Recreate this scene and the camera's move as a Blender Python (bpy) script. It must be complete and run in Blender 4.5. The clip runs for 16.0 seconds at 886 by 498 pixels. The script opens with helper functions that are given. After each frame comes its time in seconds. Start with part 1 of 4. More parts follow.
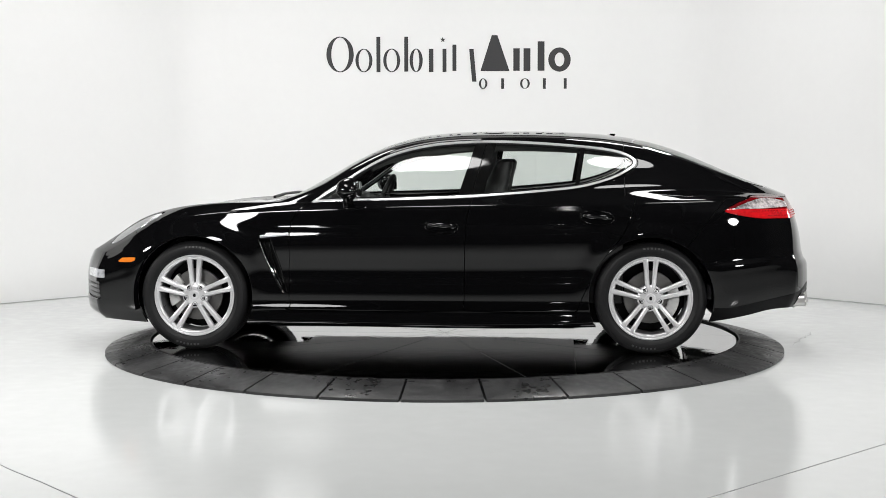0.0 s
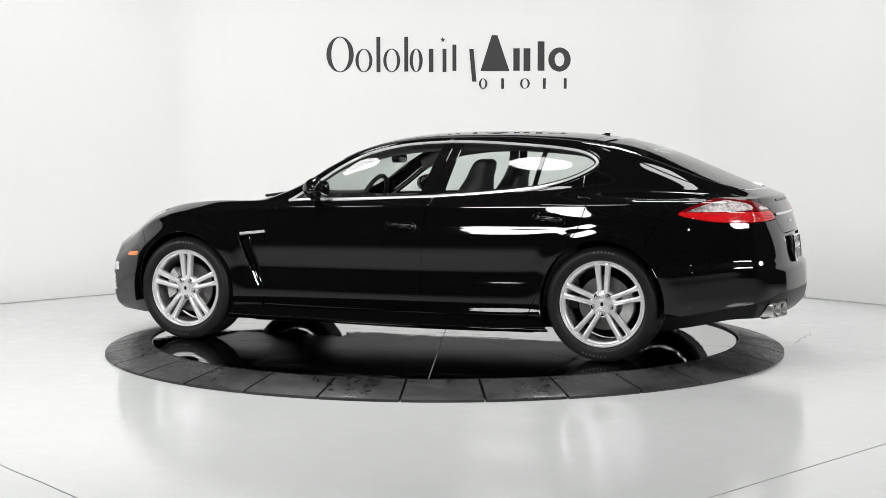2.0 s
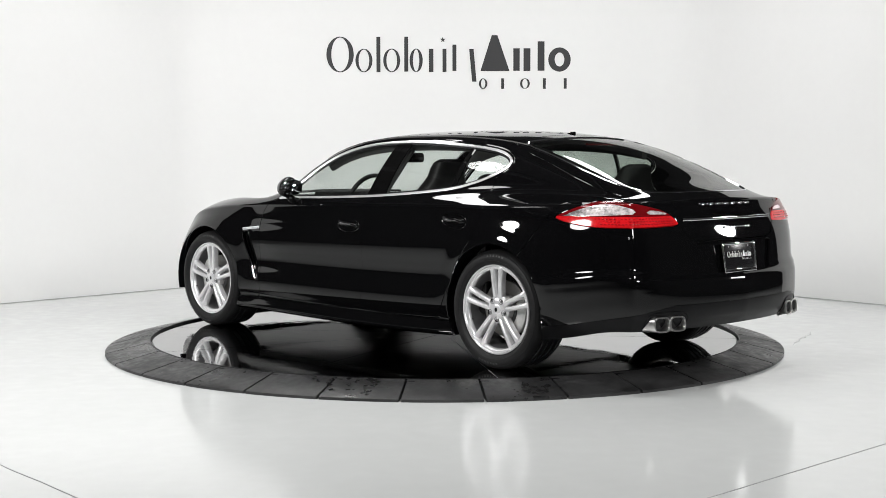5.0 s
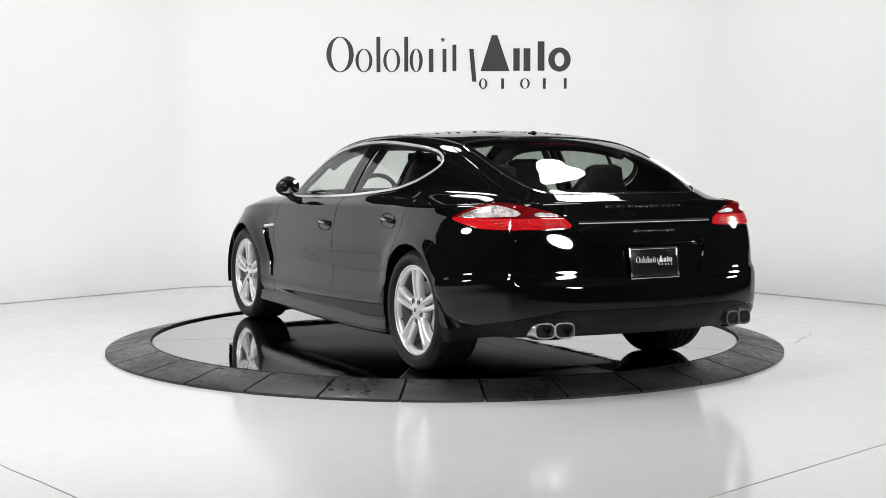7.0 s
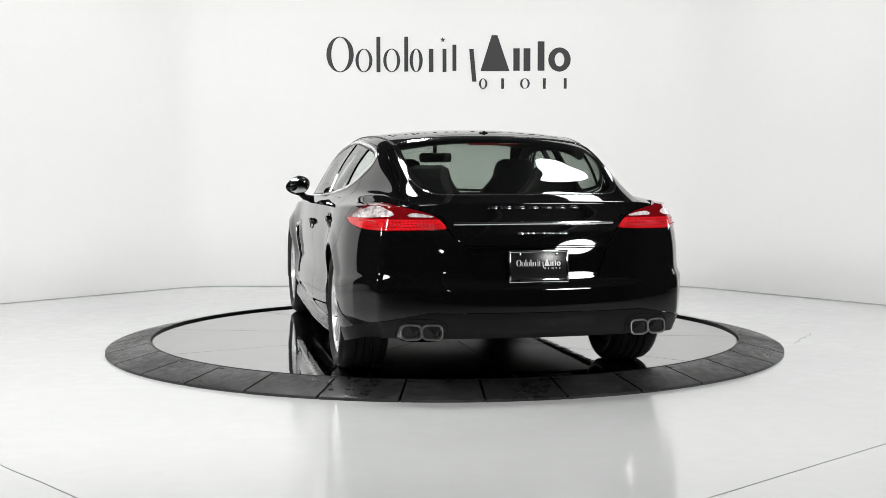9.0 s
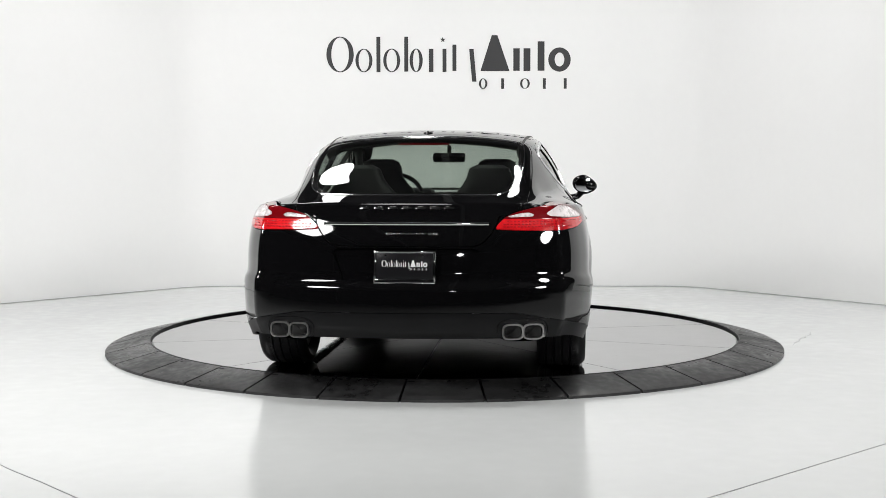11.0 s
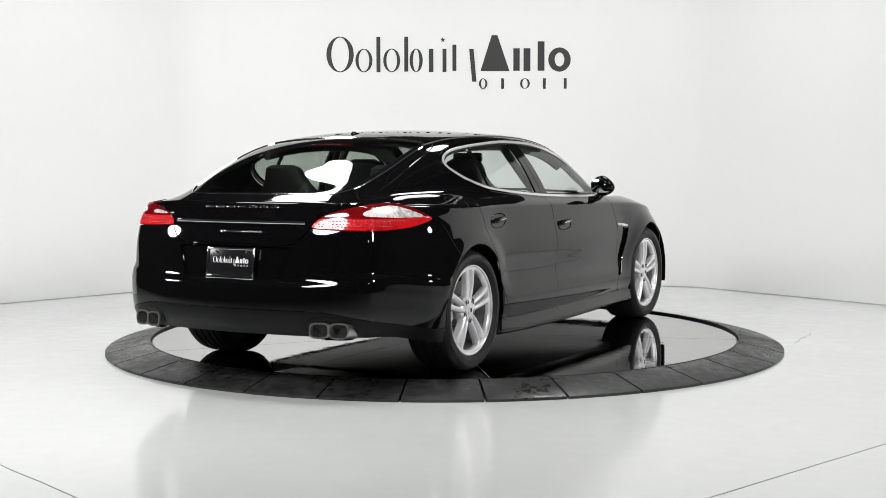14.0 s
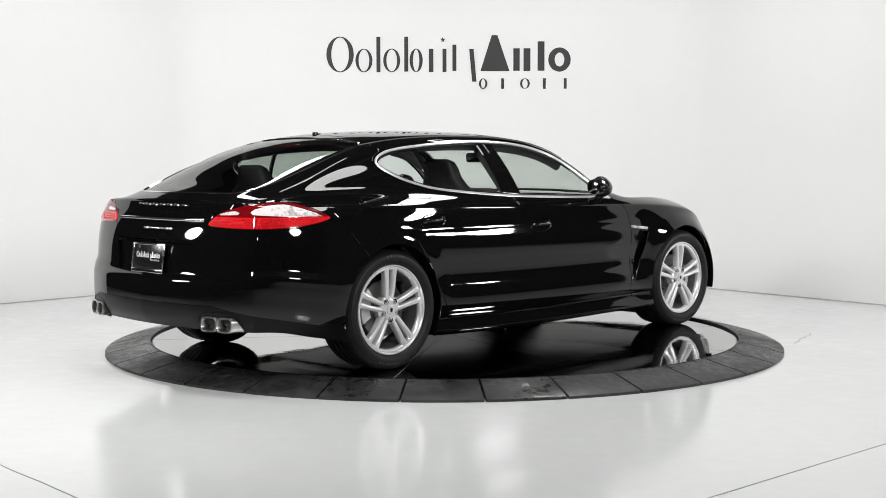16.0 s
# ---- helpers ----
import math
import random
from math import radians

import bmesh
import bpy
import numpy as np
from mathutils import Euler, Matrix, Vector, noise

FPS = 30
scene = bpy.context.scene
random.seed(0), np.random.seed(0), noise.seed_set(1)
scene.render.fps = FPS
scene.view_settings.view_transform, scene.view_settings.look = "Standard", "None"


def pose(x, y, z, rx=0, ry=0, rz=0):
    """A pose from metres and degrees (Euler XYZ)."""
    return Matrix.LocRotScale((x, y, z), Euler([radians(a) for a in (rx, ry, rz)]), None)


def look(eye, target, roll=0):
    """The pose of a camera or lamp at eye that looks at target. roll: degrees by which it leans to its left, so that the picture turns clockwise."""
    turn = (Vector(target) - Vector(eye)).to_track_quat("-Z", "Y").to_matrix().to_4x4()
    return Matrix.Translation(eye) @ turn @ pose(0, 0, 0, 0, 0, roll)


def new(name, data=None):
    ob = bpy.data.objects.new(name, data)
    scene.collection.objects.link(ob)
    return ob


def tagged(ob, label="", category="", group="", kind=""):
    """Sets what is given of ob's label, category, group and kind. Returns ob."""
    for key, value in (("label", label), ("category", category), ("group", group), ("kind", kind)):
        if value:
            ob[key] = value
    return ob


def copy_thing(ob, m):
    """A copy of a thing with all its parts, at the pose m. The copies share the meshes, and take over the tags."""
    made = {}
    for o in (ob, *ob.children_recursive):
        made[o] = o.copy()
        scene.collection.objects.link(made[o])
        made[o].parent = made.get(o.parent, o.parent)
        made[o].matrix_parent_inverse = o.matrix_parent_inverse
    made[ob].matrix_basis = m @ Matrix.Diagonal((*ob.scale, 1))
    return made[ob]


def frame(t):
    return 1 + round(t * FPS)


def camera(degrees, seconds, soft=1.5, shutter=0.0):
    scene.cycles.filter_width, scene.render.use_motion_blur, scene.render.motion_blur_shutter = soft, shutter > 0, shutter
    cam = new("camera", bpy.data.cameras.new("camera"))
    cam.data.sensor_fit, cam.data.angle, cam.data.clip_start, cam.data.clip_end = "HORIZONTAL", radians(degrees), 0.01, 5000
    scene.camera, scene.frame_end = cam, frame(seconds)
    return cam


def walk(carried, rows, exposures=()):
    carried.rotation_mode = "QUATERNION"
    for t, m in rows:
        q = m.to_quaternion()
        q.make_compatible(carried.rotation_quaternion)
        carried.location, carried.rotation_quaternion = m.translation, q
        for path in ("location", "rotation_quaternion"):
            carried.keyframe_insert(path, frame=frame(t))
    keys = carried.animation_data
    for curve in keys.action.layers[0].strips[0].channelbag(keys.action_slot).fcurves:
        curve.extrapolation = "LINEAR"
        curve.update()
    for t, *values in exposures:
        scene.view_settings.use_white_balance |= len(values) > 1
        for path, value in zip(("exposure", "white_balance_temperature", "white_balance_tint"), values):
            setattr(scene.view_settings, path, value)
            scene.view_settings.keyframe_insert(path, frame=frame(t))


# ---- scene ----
cam = camera(37.05, 16.0, soft=0.45)
EYE = (0.0, -9.35, 1.3086)
VIEW = look(EYE, (-0.010, -0.022, 0.6649), -0.11)
walk(cam, [(0.0, VIEW), (16.0, VIEW)], exposures=[(0.0, 0.0), (16.0, 0.0)])

TURN_0, TURN_RATE = -4.85, -8.16      # degrees, degrees a second
PIVOT = (-0.085, 0.005, 0.065)          # the car on the disc


def turntable_turn(t):
    return TURN_0 + TURN_RATE * t - 0.5 * math.sin(math.pi * min(max((t - 9.0) / 5.0, 0.0), 1.0)) + 0.15 * max(t - 13, 0)


# ---- light ----
world = bpy.data.worlds.new("studio_dark")
world.use_nodes = True
world.node_tree.nodes["Background"].inputs[0].default_value = (0.55, 0.57, 0.6, 1)
world.node_tree.nodes["Background"].inputs[1].default_value = 0.02
scene.world = world


def softbox(x, y, z, target, power, size, shape="DISK", size_y=0.0):
    d = bpy.data.lights.new("softbox_light", "AREA")
    d.energy, d.shape, d.size, d.color = power, shape, size, (1.0, 0.995, 0.985)
    if size_y:
        d.size_y = size_y
    ob = new("softbox_light", d)
    ob.matrix_world = look((x, y, z), target)
    return ob


for sx in (-1, 1):
    softbox(1.8 * sx, 1.3, 4.3, (1.8 * sx, 2.1, 0.0), 52, 1.2)
softbox(-0.6, -2.4, 4.3, (-0.6, -2.0, 0.0), 46, 1.1)
softbox(-2.9, -1.1, 4.3, (-2.6, -1.0, 0.0), 38, 1.1)
softbox(1.9, -2.2, 4.3, (1.8, -2.0, 0.0), 50, 1.2)
softbox(-2.5, -4.4, 2.85, (-0.3, 1.5, 1.1), 102, 1.05)
softbox(5.0, -7.9, 3.6, (1.2, 1.5, 1.0), 274, 1.45)
softbox(-6.5, -1.8, 2.6, (-1.0, 1.2, 0.8), 104, 0.8)
softbox(6.7, -0.6, 2.5, (1.5, 1.5, 0.8), 102, 0.72)
softbox(0.1, -11.0, 3.5, (0, 0, 1.0), 14, 0.3)

# ---- materials ----


def material(name, colour, rough=.5, metal=0.0, grain=0.0, scale=30.0, bump=0.0, coat=0.0, rough_var=0.0, spec=.5, lo=.3, hi=.7):
    """A surface with two scales of variation in colour, gloss and relief."""
    m = bpy.data.materials.new(name)
    m.use_nodes = True
    nt = m.node_tree
    p = nt.nodes["Principled BSDF"]
    p.inputs["Base Color"].default_value = (*colour, 1)
    p.inputs["Roughness"].default_value = rough
    p.inputs["Metallic"].default_value = metal
    p.inputs["Coat Weight"].default_value = coat
    p.inputs["Coat Roughness"].default_value = .02
    p.inputs["Specular IOR Level"].default_value = spec
    if grain or bump or rough_var:
        tc = nt.nodes.new("ShaderNodeTexCoord")
        fine, broad = nt.nodes.new("ShaderNodeTexNoise"), nt.nodes.new("ShaderNodeTexNoise")
        fine.inputs["Scale"].default_value, broad.inputs["Scale"].default_value = scale, scale * .07
        fine.inputs["Detail"].default_value = broad.inputs["Detail"].default_value = 5
        mixn = nt.nodes.new("ShaderNodeMath")
        mixn.operation = "MULTIPLY_ADD"
        mixn.inputs[1].default_value = .4
        for n in (fine, broad):
            nt.links.new(tc.outputs["Object"], n.inputs["Vector"])
        half = nt.nodes.new("ShaderNodeMath")
        half.operation = "MULTIPLY"
        half.inputs[1].default_value = .6
        nt.links.new(broad.outputs["Fac"], half.inputs[0])
        nt.links.new(fine.outputs["Fac"], mixn.inputs[0])
        nt.links.new(half.outputs[0], mixn.inputs[2])
        if grain:
            ramp = nt.nodes.new("ShaderNodeMapRange")
            ramp.inputs["From Min"].default_value, ramp.inputs["From Max"].default_value = lo, hi
            ramp.inputs["To Min"].default_value, ramp.inputs["To Max"].default_value = 1 - grain, 1 + grain
            sc = nt.nodes.new("ShaderNodeVectorMath")
            sc.operation = "SCALE"
            sc.inputs[0].default_value = colour
            nt.links.new(mixn.outputs[0], ramp.inputs["Value"])
            nt.links.new(ramp.outputs[0], sc.inputs["Scale"])
            nt.links.new(sc.outputs[0], p.inputs["Base Color"])
        if rough_var:
            rr = nt.nodes.new("ShaderNodeMapRange")
            rr.inputs["From Min"].default_value, rr.inputs["From Max"].default_value = lo, hi
            rr.inputs["To Min"].default_value, rr.inputs["To Max"].default_value = max(rough - rough_var, 0), rough + rough_var
            nt.links.new(mixn.outputs[0], rr.inputs["Value"])
            nt.links.new(rr.outputs[0], p.inputs["Roughness"])
        if bump:
            bn = nt.nodes.new("ShaderNodeBump")
            bn.inputs["Strength"].default_value, bn.inputs["Distance"].default_value = .5, bump
            nt.links.new(fine.outputs["Fac"], bn.inputs["Height"])
            nt.links.new(bn.outputs[0], p.inputs["Normal"])
    return m


def glass(name, tint, ior=1.5):
    """A thin pane: tinted see-through with a mirror gloss."""
    m = bpy.data.materials.new(name)
    m.use_nodes = True
    nt = m.node_tree
    nt.nodes.remove(nt.nodes["Principled BSDF"])
    tr, gl, mx, lw, pw, fr = (nt.nodes.new(k) for k in ("ShaderNodeBsdfTransparent", "ShaderNodeBsdfGlossy", "ShaderNodeMixShader", "ShaderNodeLayerWeight", "ShaderNodeMath", "ShaderNodeMath"))
    lw.inputs["Blend"].default_value = .5
    pw.operation, fr.operation = "POWER", "MULTIPLY_ADD"
    pw.inputs[1].default_value = 5
    f0 = 2 * ((ior - 1) / (ior + 1)) ** 2
    fr.inputs[1].default_value, fr.inputs[2].default_value = 1 - f0, f0
    nt.links.new(lw.outputs["Facing"], pw.inputs[0])
    nt.links.new(pw.outputs[0], fr.inputs[0])
    tr.inputs["Color"].default_value = (*tint, 1)
    gl.inputs["Roughness"].default_value = .01
    nt.links.new(fr.outputs[0], mx.inputs[0])
    nt.links.new(tr.outputs[0], mx.inputs[1])
    nt.links.new(gl.outputs[0], mx.inputs[2])
    nt.links.new(mx.outputs[0], nt.nodes["Material Output"].inputs["Surface"])
    return m


M_WALL = material("white_wall_paint", (.82, .82, .815), .6, grain=.012, scale=14, bump=.0006)
M_FLOOR = material("pale_grey_epoxy", (.70, .715, .71), .13, grain=.03, scale=9, rough_var=.05, spec=.45)
# sealant grey of the floor; under the disc panels it paints seam glints
M_JOINT_GLINT = material("joint_sealant_and_seam_glint", (.38, .39, .39), .7, grain=.2, scale=60)
M_DARK = material("dark_studio_paint", (.035, .035, .037), .8, grain=.15, scale=6)
M_BEAM = material("beam_steel_paint", (.12, .12, .125), .6, grain=.1, scale=10)
M_LOGO = material("charcoal_wall_vinyl", (.025, .025, .027), .55, grain=.05, scale=40)
M_RAMP = material("worn_black_rubber", (.024, .024, .0245), .42, grain=.55, scale=20, bump=.001, rough_var=.2, spec=.5, lo=.38, hi=.62)
M_DISC = material("black_acrylic_disc", (.36, .36, .365), .03, metal=1.0, grain=.12, scale=7, rough_var=.025, bump=.0014)
M_PAINT = material("black_car_paint", (.0025, .0025, .0028), .03, spec=.42)
M_TRIM = material("satin_black_plastic", (.0035, .0035, .004), .34, grain=.2, scale=90, bump=.0002, spec=.15)
M_GLOSSB = material("gloss_black_trim", (.004, .004, .004), .06)
M_RUBBER = material("tyre_rubber", (.008, .008, .0085), .5, grain=.3, scale=70, bump=.0004, spec=.28)
M_SILVER = material("silver_alloy_paint", (.84, .84, .85), .24, metal=.55, grain=.05, scale=60)
M_CHROME = material("polished_chrome", (.82, .82, .83), .07, metal=1.0)
M_BRIGHT = material("satin_bright_trim", (.86, .86, .87), .22, metal=.6)
M_PIPE = material("tail_pipe_steel", (.62, .61, .60), .28, metal=1.0, grain=.1, scale=60)
M_BARREL = material("barrel_shade_and_slat_silver", (.2, .2, .205), .35, metal=.5, grain=.1, scale=60)
M_MIRROR = material("mirror_glass", (.45, .46, .47), .03, metal=1.0)
M_STEEL = material("brake_steel", (.20, .195, .19), .38, metal=1.0, grain=.15, scale=80)
M_CAST = material("cast_grey_metal", (.16, .16, .165), .5, metal=.6, grain=.2, scale=60)
M_CALIPER = material("silver_caliper", (.62, .62, .61), .4, metal=.5, grain=.1, scale=50)
M_RED = material("red_lamp_lens", (.58, .008, .012), .1, grain=.4, scale=70, coat=.3)
M_DEEPRED = material("dark_red_lamp_lens", (.14, .002, .004), .08, grain=.3, scale=60, coat=.3)
M_CLEAR = material("clear_lamp_lens", (.66, .61, .61), .12, metal=.35, grain=.65, scale=48, coat=.6, bump=.003, lo=.42, hi=.58)
M_AMBER = material("amber_lens", (.85, .22, .02), .15, grain=.1, scale=120, coat=.6)
M_LAMP = material("headlamp_glass", (.46, .47, .49), .12, metal=.4, grain=.75, scale=26, coat=.9, lo=.42, hi=.58)
M_LEATHER = material("black_leather", (.007, .0069, .0067), .55, grain=.25, scale=120, bump=.0004)
M_HEADLINER = material("grey_headliner", (.06, .06, .058), .9, grain=.1, scale=200)
M_PLATE = material("black_plate", (.008, .008, .009), .22, spec=.3)
M_WHITE = material("white_print", (.78, .78, .78), .4)
M_BADGE = material("dark_chrome_badge", (.16, .16, .165), .18, metal=1.0)
M_SIDEGLASS = glass("tinted_side_glass", (.88, .915, .895))
M_REARGLASS = glass("tinted_rear_glass", (.44, .50, .45))
M_SCREEN = glass("windscreen_glass", (.86, .9, .87))

# ---- small builders ----


def mesh_of(name, verts, faces, mat, smooth=True):
    me = bpy.data.meshes.new(name)
    me.from_pydata([tuple(map(float, v)) for v in verts], [], [tuple(int(i) for i in f) for f in faces])
    me.materials.append(mat)
    if smooth:
        me.polygons.foreach_set("use_smooth", [True] * len(me.polygons))
    me.update()
    return me


def part(name, data, mat, parent, label="", at=None):
    """Links a bmesh or mesh as one object under a thing or part."""
    if isinstance(data, bmesh.types.BMesh):
        me = bpy.data.meshes.new(name)
        bmesh.ops.recalc_face_normals(data, faces=data.faces)
        data.to_mesh(me)
        data.free()
        me.materials.append(mat)
        me.set_sharp_from_angle(angle=radians(38))
        data = me
    ob = new(name, data)
    ob.parent = parent
    if at is not None:
        ob.matrix_basis = at
    return tagged(ob, label=label)


def box_bm(sx, sy, sz, bevel=.0, m=None, segs=2):
    bm = bmesh.new()
    bmesh.ops.create_cube(bm, size=1, matrix=Matrix.Diagonal((sx, sy, sz, 1)))
    if bevel:
        bmesh.ops.bevel(bm, geom=bm.edges[:], offset=bevel, segments=segs, profile=.5, affect="EDGES")
    for f in bm.faces:
        f.smooth = True
    if m is not None:
        bmesh.ops.transform(bm, matrix=m, verts=bm.verts)
    return bm


def lathe_bm(profile, n=64, axis="Z", closed_profile=False, m=None):
    """Turns (radius, height) points round an axis."""
    bm = bmesh.new()
    rings = []
    for r, h in profile:
        ring = []
        for k in range(n):
            a = 2 * math.pi * k / n
            c, s = r * math.cos(a), r * math.sin(a)
            ring.append(bm.verts.new((c, s, h) if axis == "Z" else (c, h, s)))
        rings.append(ring)
    pairs = list(zip(rings, rings[1:])) + ([(rings[-1], rings[0])] if closed_profile else [])
    for a, b in pairs:
        for k in range(n):
            bm.faces.new((a[k], a[(k + 1) % n], b[(k + 1) % n], b[k])).smooth = True
    if not closed_profile:
        for ring, (r, h) in ((rings[0], profile[0]), (rings[-1], profile[-1])):
            if r < .004:
                bmesh.ops.pointmerge(bm, verts=ring, merge_co=(0, 0, h) if axis == "Z" else (0, h, 0))
    if m is not None:
        bmesh.ops.transform(bm, matrix=m, verts=bm.verts)
    return bm


def prism_bm(outline, depth, bevel=.0, m=None):
    """Extrudes a closed (x, z) outline along y, from 0 to depth."""
    bm = bmesh.new()
    a = [bm.verts.new((x, 0, z)) for x, z in outline]
    b = [bm.verts.new((x, depth, z)) for x, z in outline]
    n = len(a)
    bm.faces.new(a)
    bm.faces.new(b[::-1])
    for k in range(n):
        bm.faces.new((a[k], b[k], b[(k + 1) % n], a[(k + 1) % n]))
    bmesh.ops.recalc_face_normals(bm, faces=bm.faces)
    if bevel:
        keep = [e for e in bm.edges if abs(e.verts[0].co.y - e.verts[1].co.y) < 1e-6]
        bmesh.ops.bevel(bm, geom=keep, offset=bevel, segments=2, profile=.5, affect="EDGES")
    for f in bm.faces:
        f.smooth = True
    if m is not None:
        bmesh.ops.transform(bm, matrix=m, verts=bm.verts)
    return bm


def tube_bm(path, radius, n=8, loop=False, flat=1.0):
    """A round bar along a path of points."""
    bm = bmesh.new()
    p = [Vector(q) for q in path]
    rings = []
    for i, c in enumerate(p):
        t = (p[(i + 1) % len(p)] - p[i - 1]) if loop else (p[min(i + 1, len(p) - 1)] - p[max(i - 1, 0)])
        t.normalize()
        up = Vector((0, 0, 1)) if abs(t.z) < .9 else Vector((1, 0, 0))
        u = t.cross(up).normalized()
        w = u.cross(t)
        rings.append([bm.verts.new(c + u * math.cos(2 * math.pi * k / n) * radius * flat + w * math.sin(2 * math.pi * k / n) * radius) for k in range(n)])
    for a, b in list(zip(rings, rings[1:])) + ([(rings[-1], rings[0])] if loop else []):
        for k in range(n):
            bm.faces.new((a[k], a[(k + 1) % n], b[(k + 1) % n], b[k])).smooth = True
    if not loop:
        bm.faces.new(rings[0])
        bm.faces.new(rings[-1])
    return bm


def join_bm(*bms):
    out = bmesh.new()
    for b in bms:
        me = bpy.data.meshes.new("tmp")
        b.to_mesh(me)
        b.free()
        out.from_mesh(me)
        bpy.data.meshes.remove(me)
    return out


def ellipse(cx, cz, rx, rz, n=40, power=2.0):
    pts = []
    for k in range(n):
        a = 2 * math.pi * k / n
        c, s = math.cos(a), math.sin(a)
        pts.append((cx + rx * math.copysign(abs(c) ** (2 / power), c), cz + rz * math.copysign(abs(s) ** (2 / power), s)))
    return pts


# ---- the studio ----
def box_structure(name, sx, sy, sz, x, y, z, mat, label, rz=0, category=""):
    ob = part(name, box_bm(sx, sy, sz), mat, None, at=pose(x, y, z, 0, 0, rz))
    return tagged(ob, label=label, category=category or name.split("_")[0], kind="structure")


BACK_Y = 4.09
WALL_H, ROOF_H = 3.25, 5.2


def cyclorama():
    """The white wall: a flat back, rounded bends and slanting wings, with thickness."""
    key = [(-5.5, .9), (-2.5, 4.12), (2.46, 4.04), (5.2, .65)]
    path = []
    for i, p in enumerate(key):
        p = Vector(p)
        if 0 < i < len(key) - 1:
            a, b = Vector(key[i - 1]), Vector(key[i + 1])
            r = .28
            p0, p1 = p + (a - p).normalized() * r, p + (b - p).normalized() * r
            for k in range(9):
                t = k / 8
                path.append((1 - t) ** 2 * p0 + 2 * t * (1 - t) * p + t * t * p1)
        else:
            path.append(p)
    bm = bmesh.new()
    rows = []
    for i, p in enumerate(path):
        t = (path[min(i + 1, len(path) - 1)] - path[max(i - 1, 0)]).normalized()
        n = Vector((-t.y, t.x)) * .15
        rows.append([bm.verts.new((q.x, q.y, z)) for q, z in ((p, 0), (p, WALL_H), (p + n, WALL_H), (p + n, 0))])
    for a, b in zip(rows, rows[1:]):
        for k in range(4):
            f = bm.faces.new((a[k], a[(k + 1) % 4], b[(k + 1) % 4], b[k]))
            f.smooth = True
    bm.faces.new(rows[0])
    bm.faces.new(rows[-1])
    ob = part("wall_back", bm, M_WALL, None)
    tagged(ob, "smooth white painted studio wall with bent wings", "wall", kind="structure")
    # thin grey sealant line along the foot
    pts = [(p.x, p.y - .004, .004) for p in path]
    tagged(part("baseboard", tube_bm(pts, .0025, 6), M_JOINT_GLINT, None), "thin grey sealant line at the wall foot", "trim", kind="structure")


def studio():
    box_structure("floor", 17.0, 22.0, .2, 0, -5.0, -.1, M_FLOOR, "glossy pale grey epoxy floor with fine joints")
    for a, b in (((-2.9, -2.63), (-.55, -5.32)), ((3.0, -2.44), (-.2, -5.5))):
        a, b = Vector((*a, 0)), Vector((*b, 0))
        d = b - a
        n = 26
        pts = [a + d * (k / n) + Vector((random.uniform(-.003, .003), random.uniform(-.003, .003), .0005)) for k in range(n + 1)]
        tagged(part("floor_joint", tube_bm(pts, .003, 5), M_JOINT_GLINT, None), "thin dark saw-cut joint in the floor", "joint", kind="structure")
    box_structure("ceiling", 17.0, 22.4, .2, 0, -5.0, ROOF_H + .1, M_DARK, "dark open studio ceiling")
    for k in range(7):
        tagged(part("ceiling_beam", box_bm(.12, 16.0, .25, .01), M_BEAM, None, at=pose(-6 + 2 * k, -4, ROOF_H - .13)), "grey steel beam under the dark ceiling", "beam", "ceiling beams", "structure")
    box_structure("wall_left", .2, 22.0, ROOF_H, -8.4, -5.0, ROOF_H / 2, M_DARK, "dark side wall of the studio hall")
    box_structure("wall_right", .2, 22.0, ROOF_H, 8.4, -5.0, ROOF_H / 2, M_DARK, "dark side wall of the studio hall")
    box_structure("wall_front", 17.0, .2, ROOF_H, 0, -16.1, ROOF_H / 2, M_DARK, "dark wall behind the camera")
    box_structure("wall_far", 17.0, .2, ROOF_H, 0, 6.1, ROOF_H / 2, M_DARK, "dark hall wall behind the white wall")
    crack = [wp for wp in ((2.75, .52), (2.71, .36), (2.66, .31), (2.63, .2), (2.56, .13), (2.53, .0), (2.47, -.08), (2.44, -.18))]
    tagged(part("floor_crack", tube_bm([(x, y, .0003) for x, y in crack], .0022, 5), M_JOINT_GLINT, None), "short hairline crack in the floor", "crack", kind="structure")
    cyclorama()


def ring_outline(cx, cz, rx, rz, thick_x, thick_z, depth, n=48):
    bm = bmesh.new()
    rows = []
    for k in range(n):
        a = 2 * math.pi * k / n
        c, s = math.cos(a), math.sin(a)
        o, i = (cx + rx * c, cz + rz * s), (cx + (rx - thick_x) * c, cz + (rz - thick_z) * s)
        rows.append([bm.verts.new((q[0], y, q[1])) for q, y in ((o, 0), (o, -depth), (i, -depth), (i, 0))])
    for k in range(n):
        a, b = rows[k], rows[(k + 1) % n]
        for j in range(4):
            bm.faces.new((a[j], a[(j + 1) % 4], b[(j + 1) % 4], b[j]))
    return bm


